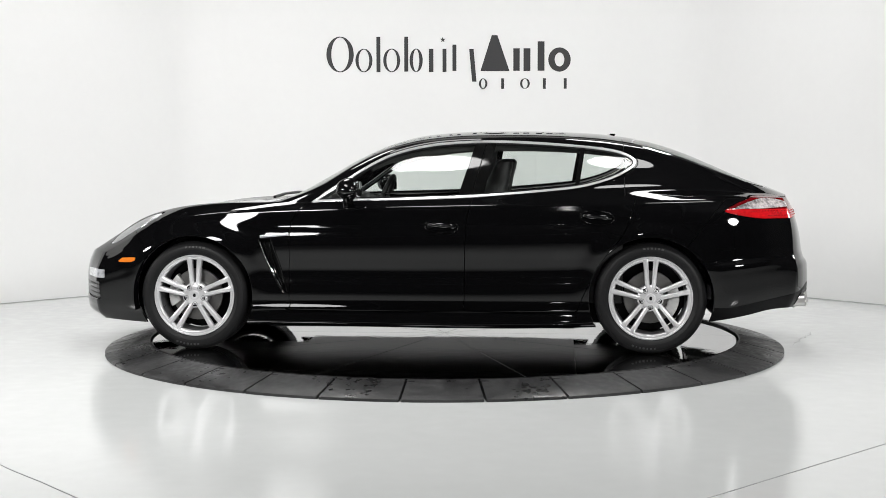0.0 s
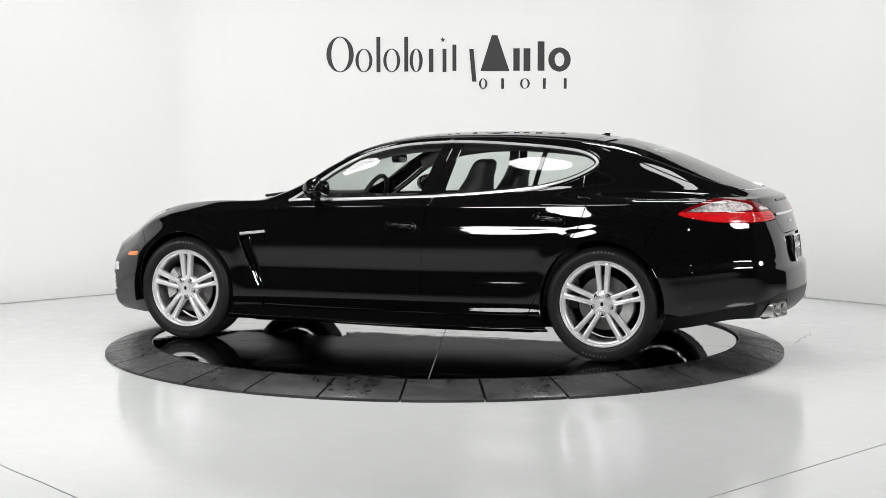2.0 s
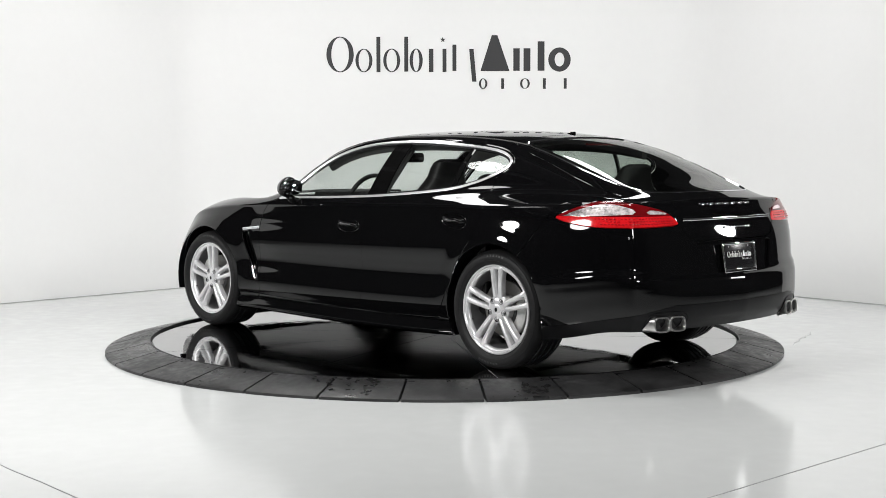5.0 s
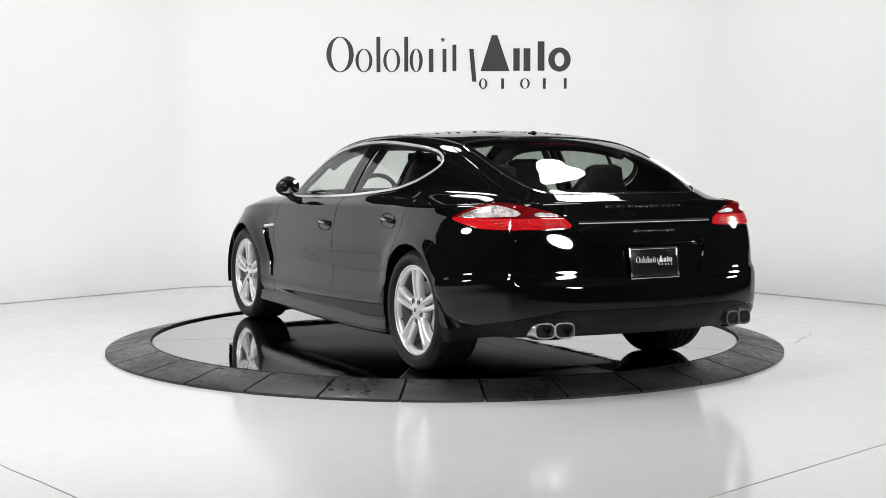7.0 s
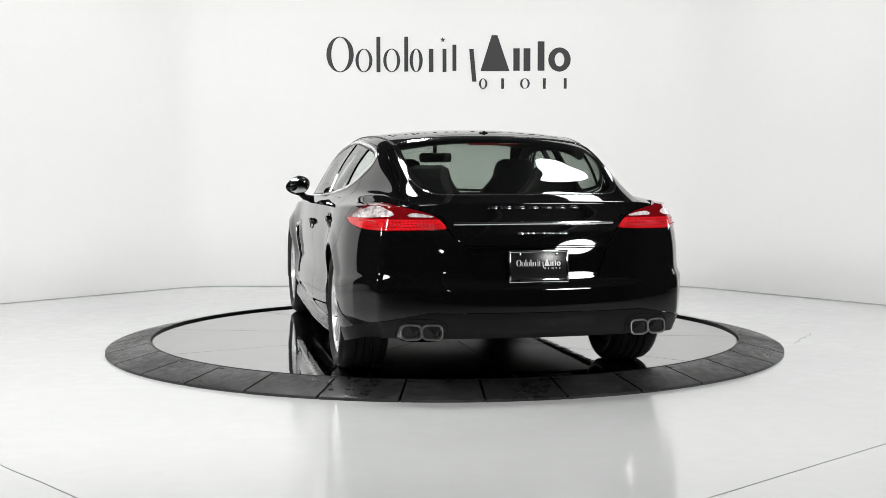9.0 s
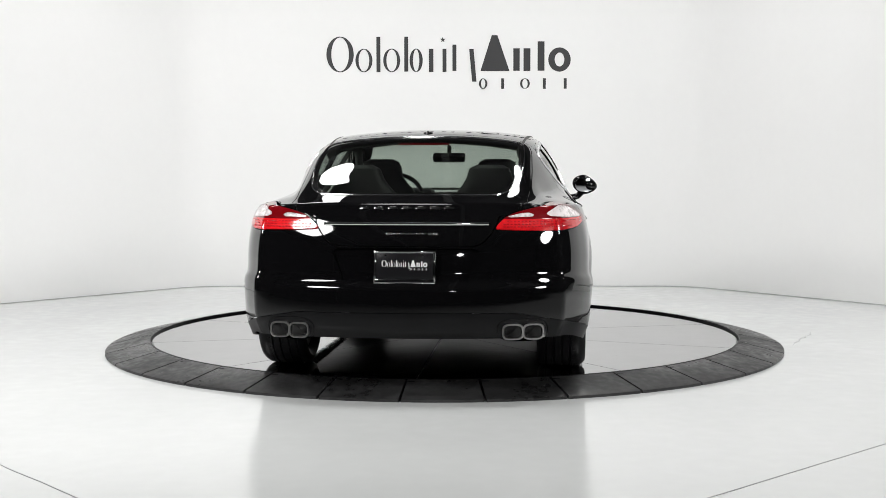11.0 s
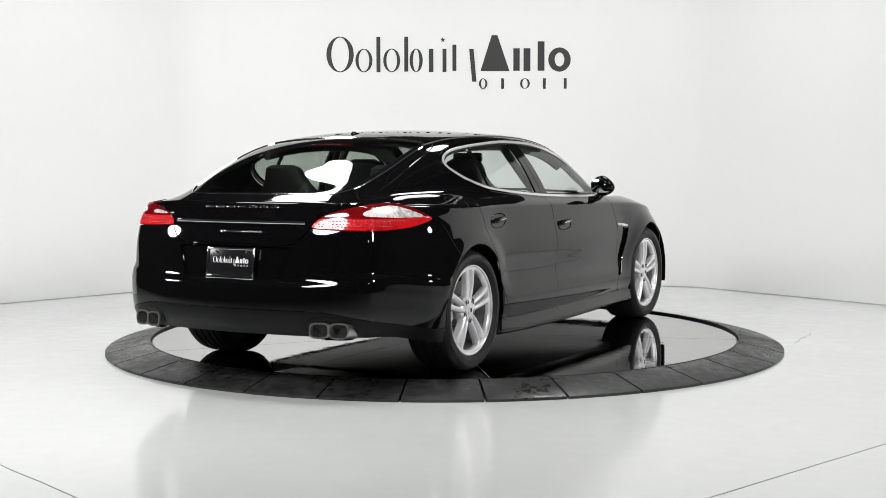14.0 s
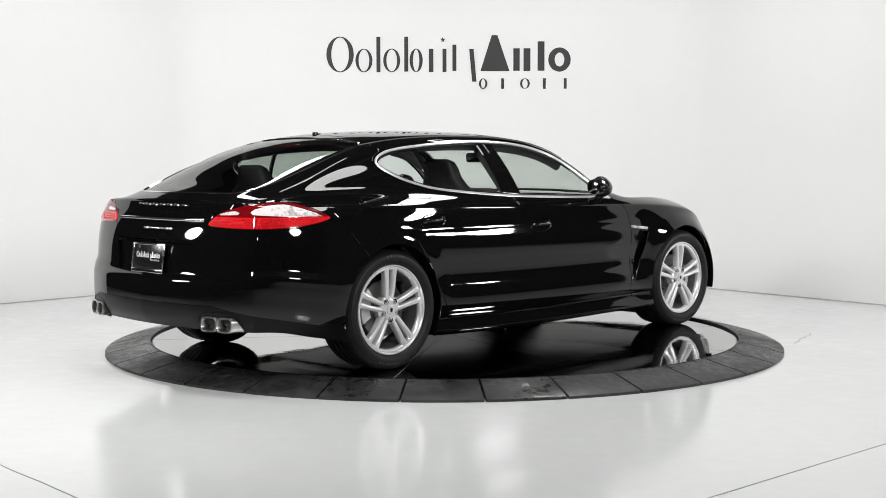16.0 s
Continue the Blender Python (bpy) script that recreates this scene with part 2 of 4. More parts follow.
def emblem_shapes(scale, depth):
    """The wall emblem as plain rings, bars and a wedge; unit: one hundredth of its width, origin at its lower left."""
    def bar(x0, x1, z0, z1, lean=0.0):
        return prism_bm([(q * scale, r * scale) for q, r in ((x0, z0), (x1, z0), (x1 + lean, z1), (x0 + lean, z1))], -depth)

    def ring(x0, x1, z0, z1, tx, tz):
        return ring_outline((x0 + x1) / 2 * scale, (z0 + z1) / 2 * scale, (x1 - x0) / 2 * scale, (z1 - z0) / 2 * scale, tx * scale, tz * scale, depth)
    star = [(48.1 + (1.15 if k % 2 == 0 else .45) * math.sin(math.pi * k / 5), 13.2 + (1.25 if k % 2 == 0 else .5) * math.cos(math.pi * k / 5)) for k in range(10)]
    shapes = [ring(0, 11.3, 0, 14.6, 2.0, .35), ring(12, 19, 0, 9.6, 1.3, .3), bar(20.7, 22.3, 0, 14.5), ring(23.5, 30.5, 0, 9.6, 1.3, .3),
              bar(32.2, 33.8, .2, 14.5), ring(34.4, 39.8, 0, 9.6, 1.4, .3), bar(42.4, 44.2, 0, 9.5), bar(48.0, 49.6, 0, 9.5),
              prism_bm([(a * scale, b * scale) for a, b in star], -depth), bar(52.1, 53.7, .4, 11.2), bar(60.2, 62.0, -4.0, 9.4, -1.2)]
    shapes += [prism_bm([(a * scale, b * scale) for a, b in ((63.6, .3), (68.3, 15), (70.6, 15), (75.6, .3))], -depth),
               bar(77.2, 79.8, .4, 9.6), bar(81.4, 84.2, .3, 9.6), bar(87.2, 90.0, .4, 12.4), ring(91.6, 100.8, 0, 9.9, 2.6, 2.1)]
    shapes += [ring(63, 66.5, -7, -2.7, .9, .2), bar(72.2, 73.4, -7, -2.7), ring(80, 84, -7, -2.7, .9, .2), bar(89.4, 90.6, -7, -2.7), bar(98, 99.2, -7, -2.7)]
    return shapes


def wall_emblem():
    root = new("wall_emblem")
    root.matrix_world = pose(-1.187, 4.083 + .022, 2.172, 0, 0, -.92)
    tagged(root, "charcoal emblem of plain shapes on the white wall", "wall emblem")
    for bm in emblem_shapes(.02442, .012):
        part("emblem_shape", bm, M_LOGO, root)


# ---- turntable ----
R_IN, R_OUT, Z_RIM = 2.04, 2.344, .075


def turntable():
    """The ramp ring that stands still: wedge-shaped rubber segments with joints between them."""
    root = new("turntable_ramp")
    tagged(root, "worn black rubber ramp ring around the turntable", "turntable ramp")
    n, first = 32, -95.9
    step = 360 / n
    for k in range(n):
        a0, a1 = radians(first + k * step) + .0033, radians(first + (k + 1) * step) - .0033
        bm = bmesh.new()
        prof_ = [(R_OUT, .0), (R_OUT, .015), (R_OUT - .010, .020), (R_IN + .03, Z_RIM + .004), (R_IN + .012, Z_RIM), (R_IN + .012, .0)]
        rows = []
        m = 6
        for i in range(m + 1):
            a = a0 + (a1 - a0) * i / m
            rows.append([bm.verts.new((r * math.cos(a), r * math.sin(a), z)) for r, z in prof_])
        for a, b in zip(rows, rows[1:]):
            for j in range(len(prof_) - 1):
                bm.faces.new((a[j], b[j], b[j + 1], a[j + 1]))
        bm.faces.new(rows[0])
        bm.faces.new(rows[-1])
        part("ramp_segment", bm, M_RAMP, root)
    for k in range(n):
        a = radians(first + (k + .06) * step)
        r = R_IN + .055
        part("ramp_slot", box_bm(.05, .016, .004, .001, pose(r * math.cos(a), r * math.sin(a), Z_RIM - .0035, 13.5, 0, math.degrees(a) + 90)), M_TRIM, root)
    part("rim_edge", lathe_bm([(R_IN + .012, .0), (R_IN + .012, Z_RIM + .002), (R_IN + .004, Z_RIM + .004), (R_IN + .003, .0)], 160), M_TRIM, root, "black rim at the ring's inner edge")


def turntable_disc():
    root = part("turntable_disc", lathe_bm([(.0, .0), (.0, .060), (R_IN - .006, .060), (R_IN - .002, .056), (R_IN - .002, .0)], 160), M_JOINT_GLINT, None)
    tagged(root, "glossy black acrylic disc panels that turn with the car", "turntable")
    # ten panels with hairline gaps; the pale base in them paints the edges' glint
    for k in range(10):
        a0, a1 = radians(36 * k + .5), radians(36 * k + 36.5)
        bm = bmesh.new()
        g = .003
        mid = (a0 + a1) / 2
        c0 = Vector((math.cos(mid), math.sin(mid))) * g * 2.6
        top, low = [], []
        m = 14
        pts = [c0] + [Vector((math.cos(a), math.sin(a))) * (R_IN - .012) for a in (a0 + g / 2 + (a1 - a0 - g) * i / m for i in range(m + 1))]
        top = [bm.verts.new((p.x, p.y, .0650)) for p in pts]
        low = [bm.verts.new((p.x, p.y, .0605)) for p in pts]
        bm.faces.new(top)
        bm.faces.new(low[::-1])
        for i in range(len(pts)):
            j = (i + 1) % len(pts)
            bm.faces.new((low[i], low[j], top[j], top[i]))
        part("disc_panel", bm, M_DISC, root)
    return root


# ---- car body surface ----
AX_F, AX_R, AX_Z = -1.472, 1.470, 0.355


def curve(*pts):
    """A smooth function through (x, value) points."""
    xs, ys = np.array(pts, float).T
    m = np.gradient(ys, xs)

    def f(x):
        x = np.clip(np.asarray(x, float), xs[0], xs[-1])
        i = np.clip(np.searchsorted(xs, x, side="right") - 1, 0, len(xs) - 2)
        h = xs[i + 1] - xs[i]
        t = (x - xs[i]) / h
        return ((2 * t**3 - 3 * t**2 + 1) * ys[i] + (t**3 - 2 * t**2 + t) * h * m[i]
                + (3 * t**2 - 2 * t**3) * ys[i + 1] + (t**3 - t**2) * h * m[i + 1])
    return f


# centre line, roof rail, glass base and belt along the car
Z_C = curve((-2.40, .60), (-2.2, .712), (-2.0, .815), (-1.7, .893), (-1.4, .933), (-1.1, .956), (-.95, .985), (-.66, 1.143), (-.46, 1.252),
            (-.26, 1.34), (-.06, 1.393), (.14, 1.416), (.54, 1.427), (.93, 1.42), (1.25, 1.397), (1.52, 1.349), (1.72, 1.285), (1.91, 1.204),
            (2.1, 1.12), (2.3, 1.045), (2.40, 1.0))
Y_R = curve((-2.4, .36), (-1.9, .48), (-1.4, .54), (-1.1, .66), (-.95, .74), (-.66, .745), (-.26, .70), (.14, .655), (.54, .645), (.93, .635), (1.25, .62),
            (1.5, .61), (1.8, .595), (2.1, .56), (2.4, .47))
Z_R = curve((-2.4, .605), (-2.2, .715), (-1.9, .855), (-1.4, .93), (-1.1, .948), (-.95, .966), (-.66, 1.065), (-.46, 1.185), (-.26, 1.284), (-.06, 1.342),
            (.14, 1.37), (.54, 1.383), (.93, 1.374), (1.25, 1.345), (1.5, 1.30), (1.8, 1.21), (2.1, 1.10), (2.4, .999))
Y_G = curve((-2.4, .52), (-1.9, .66), (-1.4, .74), (-1.0, .82), (-.66, .862), (-.16, .872), (.4, .868), (.93, .845), (1.2, .815), (1.46, .775), (1.8, .72), (2.1, .69), (2.4, .64))
Z_G = curve((-2.4, .63), (-2.2, .738), (-2.0, .84), (-1.75, .907), (-1.4, .95), (-1.0, .957), (-.66, .959), (-.16, .973), (.4, .994), (.93, 1.03), (1.2, 1.045), (1.46, 1.045), (1.8, 1.035), (2.1, 1.02), (2.4, .996))
Y_B = curve((-2.4, .66), (-2.1, .79), (-1.8, .86), (-1.4, .905), (-.9, .908), (-.16, .926), (.6, .931), (1.1, .931), (1.46, .94), (1.8, .925), (2.1, .88), (2.3, .815), (2.4, .76))
Z_B = curve((-2.4, .61), (-2.2, .70), (-1.9, .812), (-1.4, .885), (-.9, .908), (-.16, .925), (.6, .94), (1.1, .95), (1.46, .96), (1.8, .972), (2.1, .98), (2.4, .982))
BOW = curve((-2.4, .36), (-2.0, .155), (-1.5, .02), (-1.1, .0), (1.3, .0), (1.6, -.012), (2.0, -.05), (2.4, -.11))
Z_BOT = curve((-2.4, .17), (-1.8, .165), (-1, .165), (1, .165), (1.75, .20), (2.05, .25), (2.2, .283), (2.35, .29), (2.5, .285))


def prof(*pts):
    """A side profile: how far the skin stands out from the belt, against the share of the way down."""
    z, o = np.array(pts, float).T
    q = (z[0] - z) / (z[0] - z[-1])
    return curve(*zip(q, o))(np.linspace(0, 1, 65))


P_NOSE = prof((.60, 0), (.55, .022), (.49, .038), (.4, .045), (.32, .046), (.25, .042), (.205, .028), (.17, -.02))
P_FENDER = prof((.87, 0), (.8, .03), (.7, .068), (.55, .075), (.4, .068), (.3, .055), (.165, .01))
P_DOOR = prof((.925, 0), (.86, .009), (.81, .0125), (.79, .015), (.74, .0265), (.70, .030), (.65, .0295), (.58, .022), (.52, .017), (.485, .020), (.44, .031), (.40, .036),
              (.36, .037), (.31, .032), (.275, .023), (.262, .023), (.22, .032), (.188, .038), (.174, .031), (.165, .010))
P_HAUNCH = prof((.96, 0), (.88, .022), (.78, .035), (.62, .036), (.45, .025), (.3, .01), (.19, -.02))
P_CORNER = prof((.982, 0), (.93, .029), (.86, .052), (.78, .066), (.70, .073), (.62, .076), (.588, .081), (.565, .092), (.5, .096), (.43, .094), (.3, .082), (.215, .052))
P_TAIL = prof((1.0, 0), (.97, .012), (.9, .045), (.84, .07), (.78, .089), (.7, .107), (.62, .120), (.588, .130), (.564, .152), (.51, .164), (.44, .168), (.38, .164), (.33, .148), (.285, .105))


def smooth_rows(a, passes, axis):
    a = np.moveaxis(a, axis, 0)
    for _ in range(passes):
        a[1:-1] = .25 * a[:-2] + .5 * a[1:-1] + .25 * a[2:]
    return np.moveaxis(a, 0, axis)


def body_half():
    """The skin of the car's left half: points, normals and quads."""
    s = np.linspace(-2.4, 2.4, 241)
    yb, zb, yg, zg, yr, zr, zc = (f(s)[:, None] for f in (Y_B, Z_B, Y_G, Z_G, Y_R, Z_R, Z_C))
    t = np.linspace(0, 1, 9)[None, :-1]
    b = (yb + (yg - yb) * t, zb + (zg - zb) * t ** .8)
    t = np.linspace(0, 1, 17)[None, :-1]
    bulge = .020 * np.sin(math.pi * t) * np.clip((zr - zg) / .3, 0, 1)
    g = (yg + (yr - yg) * t + bulge, zg + (zr - zg) * t + bulge * .6)
    t = np.linspace(1, 0, 17)[None, :]
    r = (yr * t, zc + (zr - zc) * t ** 2.2)
    y, z = np.concatenate((b[0], g[0], r[0]), 1), np.concatenate((b[1], g[1], r[1]), 1)
    y, z = smooth_rows(y, 4, 1), smooth_rows(z, 4, 1)
    x = s[:, None] + BOW(s)[:, None] * (y / .8) ** np.where(s[:, None] > 0, 2.6, 2.2)
    top = np.stack((x, -y, z), 2)
    ns, nw = y.shape
    idx = np.arange(ns * nw).reshape(ns, nw)
    quads = [(idx[i, j], idx[i + 1, j], idx[i + 1, j + 1], idx[i, j + 1]) for i in range(ns - 1) for j in range(nw - 1)]
    ring = np.concatenate((idx[0, :0:-1], idx[:, 0], idx[-1, 1:]))
    pts = top.reshape(-1, 3)
    rp = pts[ring]
    tan = np.gradient(smooth_rows(rp[:, :2].copy(), 26, 0), axis=0)
    tan[0], tan[-1] = (0, -1), (0, 1)
    nor = np.stack((-(-tan[:, 1]), -tan[:, 0]), 1)
    nor = smooth_rows(nor / np.linalg.norm(nor, axis=1)[:, None], 22, 0)
    nor /= np.linalg.norm(nor, axis=1)[:, None]
    # blend the profiles round the car
    nf, n = nw - 1, len(ring)
    place = np.empty(n)
    place[:nf] = np.linspace(-4, -3, nf)
    place[nf:nf + ns] = s
    place[nf + ns:] = np.linspace(3, 4, nw - 1)
    keys = np.array([-4, -3, -2.2, -1.46, -.95, 1.0, 1.46, 2.05, 2.4, 3.2, 4])
    profs = np.array([P_NOSE, P_NOSE, P_FENDER, P_FENDER, P_DOOR, P_DOOR, P_HAUNCH, P_CORNER, P_CORNER, P_CORNER * .5 + P_TAIL * .5, P_TAIL])
    rows = np.array([np.interp(place, keys, profs[:, k]) for k in range(profs.shape[1])])
    rows = smooth_rows(rows, 18, 1)
    zbot = Z_BOT(rp[:, 0])
    nq = rows.shape[0]
    low = []
    for k in range(1, nq):
        q = k / (nq - 1)
        p = np.empty((n, 3))
        p[:, :2] = rp[:, :2] + nor * rows[k][:, None]
        p[:, 2] = rp[:, 2] + (zbot - rp[:, 2]) * q
        low.append(p)
    low = np.array(low)
    low[:, 0, 1] = low[:, -1, 1] = 0
    allp = np.concatenate((pts, low.reshape(-1, 3)))
    # flared arches and the crease along the doors
    flank = np.clip((-allp[:, 1] - .6) / .15, 0, 1)
    for ax in (AX_F, AX_R):
        e = np.clip((np.hypot(allp[:, 0] - ax, allp[:, 2] - AX_Z) - .396) / .115, 0, 1)
        allp[:, 1] -= flank * .013 * (1 - e * e * (3 - 2 * e)) * np.clip((.86 - allp[:, 2]) / .05, 0, 1) * np.clip((allp[:, 2] - .38) / .25, 0, 1)
    e = np.clip((.812 - allp[:, 2]) / .014, 0, 1)
    ends = np.clip((allp[:, 0] + 1.0) / .1, 0, 1) * np.clip((1.42 - allp[:, 0]) / .25, 0, 1)
    allp[:, 1] -= flank * ends * .0035 * e * np.clip((allp[:, 2] - .60) / .19, 0, 1)
    li = np.concatenate((ring[None], len(pts) + np.arange((nq - 1) * n).reshape(nq - 1, n)))
    quads += [(li[k, i], li[k + 1, i], li[k + 1, i + 1], li[k, i + 1]) for k in range(nq - 1) for i in range(n - 1)]
    quads = np.array(quads)
    c = allp[quads]
    fn = np.cross(c[:, 2] - c[:, 0], c[:, 3] - c[:, 1])
    vn = np.zeros_like(allp)
    for k in range(4):
        np.add.at(vn, quads[:, k], fn)
    mid = np.abs(allp[:, 1]) < 1e-6
    vn[mid, 1] = 0
    vn /= np.linalg.norm(vn, axis=1)[:, None] + 1e-12
    if vn[np.argmax(allp[:, 2]), 2] < 0:
        vn, quads = -vn, quads[:, ::-1]
    return np.concatenate((allp, vn), 1), [tuple(q) for q in quads]


class Skin:
    """A piece of skin: rows of x, y, z and the normal, and its faces."""

    def __init__(self, v, f):
        self.v, self.f = v, f

    def cut(self, d):
        """Splits along d = 0, d given for each point: the part below, the part above."""
        rows, extra, made = self.v, [], {}
        lo, hi = [], []
        for f in self.f:
            df = [d[i] for i in f]
            if max(df) <= 0:
                lo.append(f)
                continue
            if min(df) > 0:
                hi.append(f)
                continue
            a, b = [], []
            for k, i in enumerate(f):
                j = f[(k + 1) % len(f)]
                (a if d[i] <= 0 else b).append(i)
                if (d[i] <= 0) != (d[j] <= 0):
                    key = (min(i, j), max(i, j))
                    if key not in made:
                        p, q = key
                        t = d[p] / (d[p] - d[q])
                        made[key] = len(rows) + len(extra)
                        extra.append(rows[p] + (rows[q] - rows[p]) * t)
                    a.append(made[key])
                    b.append(made[key])
            if len(a) > 2:
                lo.append(tuple(a))
            if len(b) > 2:
                hi.append(tuple(b))
        v = np.concatenate((rows, np.array(extra))) if extra else rows
        return Skin(v, lo).trim(), Skin(v, hi).trim()

    def trim(self):
        used = sorted({i for f in self.f for i in f})
        back = {o: k for k, o in enumerate(used)}
        return Skin(self.v[used] if used else self.v[:0], [tuple(back[i] for i in f) for f in self.f])

    def inside(self, d, gap=.0):
        return self.cut(d(self.v) + gap)[0]

    def outside(self, d, gap=.0):
        return self.cut(d(self.v) - gap)[1]

    def split(self, d, gap=.0028):
        return self.inside(d, gap), self.outside(d, gap)

    def mirror(self):
        return Skin(self.v * np.array((1, -1, 1, 1, -1, 1)), [f[::-1] for f in self.f])

    def lift(self, h):
        v = self.v.copy()
        v[:, :3] += v[:, 3:] * h
        return Skin(v, self.f)

    def both(self):
        """This half and its mirror image, joined at the middle."""
        m = self.mirror()
        n = len(self.v)
        mid = {i: i for i in range(n) if abs(self.v[i, 1]) < 1e-5}
        return Skin(np.concatenate((self.v, m.v)), self.f + [tuple(mid.get(i, i + n) for i in f) for f in m.f]).trim()


def closed(pts, sharp=(), step=8):
    """A smooth closed outline through a few points; those numbered in sharp stay corners."""
    p, out, n = np.array(pts, float), [], len(pts)
    for i in range(n):
        a, b = p[i], p[(i + 1) % n]
        ta = (b - a) if i in sharp else (b - p[i - 1]) / 2
        tb = (b - a) if (i + 1) % n in sharp else (p[(i + 2) % n] - a) / 2
        for k in range(step):
            t = k / step
            out.append((2 * t**3 - 3 * t**2 + 1) * a + (t**3 - 2 * t**2 + t) * ta + (3 * t**2 - 2 * t**3) * b + (t**3 - t**2) * tb)
    return np.array(out)


def outline_distance(q, poly):
    """Signed distance of 2-D points from a closed outline, negative inside."""
    a, b = poly, np.roll(poly, -1, 0)
    best, ins = np.full(len(q), 1e9), np.zeros(len(q), bool)
    for p0, p1 in zip(a, b):
        e = p1 - p0
        w = q - p0
        t = np.clip((w @ e) / max(e @ e, 1e-12), 0, 1)
        best = np.minimum(best, ((w - t[:, None] * e) ** 2).sum(1))
        c = (p0[1] <= q[:, 1]) != (p1[1] <= q[:, 1])
        xi = p0[0] + (q[:, 1] - p0[1]) * e[0] / (e[1] if abs(e[1]) > 1e-12 else 1e-12)
        ins ^= c & (q[:, 0] < xi)
    return np.where(ins, -1, 1) * np.sqrt(best)


def side_area(pts, sharp=(), step=8):
    poly = closed(pts, sharp, step)
    return lambda v: outline_distance(v[:, (0, 2)], poly)


def plan_area(pts, sharp=(), step=8):
    poly = closed(pts, sharp, step)
    return lambda v: outline_distance(np.stack((v[:, 0], -v[:, 1]), 1), poly)


def rear_area(pts, sharp=(), step=8):
    """An outline in degrees round the tail (0 behind, 90 abeam) and height; distances in metres."""
    poly = closed(pts, sharp, step) * np.array((.0157, 1))
    return lambda v: outline_distance(np.stack((np.degrees(np.arctan2(-v[:, 1], v[:, 0] - 1.3)) * .0157, v[:, 2]), 1), poly)


def above_line(p, q):
    """Positive on the upper left side of the line from p to q in the side view."""
    e = np.array((q[0] - p[0], q[1] - p[1]))
    e /= np.linalg.norm(e)
    return lambda v: (v[:, 2] - p[1]) * e[0] - (v[:, 0] - p[0]) * e[1]
# ---- car ----
def skin_part(name, skin, mat, parent, label="", flange=.012):
    """Links a piece of skin with its own normals and folded edges."""
    if not skin.f:
        return None
    v, faces = skin.v, list(skin.f)
    pos, nor = v[:, :3], v[:, 3:]
    if flange:
        count = {}
        for f in faces:
            for k, i in enumerate(f):
                j = f[(k + 1) % len(f)]
                count.setdefault((min(i, j), max(i, j)), []).append((i, j))
        rim = [e[0] for e in count.values() if len(e) == 1 and (abs(pos[e[0][0], 1]) > 1e-5 or abs(pos[e[0][1], 1]) > 1e-5)]
        ids = sorted({i for e in rim for i in e})
        back = {o: len(pos) + k for k, o in enumerate(ids)}
        pos = np.concatenate((pos, pos[ids] - nor[ids] * flange))
        nor = np.concatenate((nor, nor[ids]))
        faces += [(j, i, back[i], back[j]) for i, j in rim]
    me = mesh_of(name, pos, faces, mat)
    n = nor / (np.linalg.norm(nor, axis=1)[:, None] + 1e-12)
    me.normals_split_custom_set_from_vertices([tuple(map(float, q)) for q in n])
    ob = new(name, me)
    ob.parent = parent
    return tagged(ob, label=label)


def pair(name, skin, mat, parent, label="", flange=.012):
    a = skin_part(name, skin, mat, parent, label, flange)
    b = skin_part(name, skin.mirror(), mat, parent, label, flange)
    return a, b


DLO = [(-.715, .955), (-.53, .966), (-.16, .974), (.39, .996), (.93, 1.04), (1.14, 1.08), (1.29, 1.135), (1.385, 1.205), (1.325, 1.268), (1.147, 1.309),
       (.744, 1.344), (.413, 1.354), (.08, 1.334), (-.18, 1.274), (-.37, 1.183), (-.54, 1.068)]


DOORS, PANES, LAMPS = {}, {}, {}


def hang(parts, owners):
    """Makes left and right parts children of the left and right owner."""
    for a, b in zip(parts, owners):
        a.parent = b


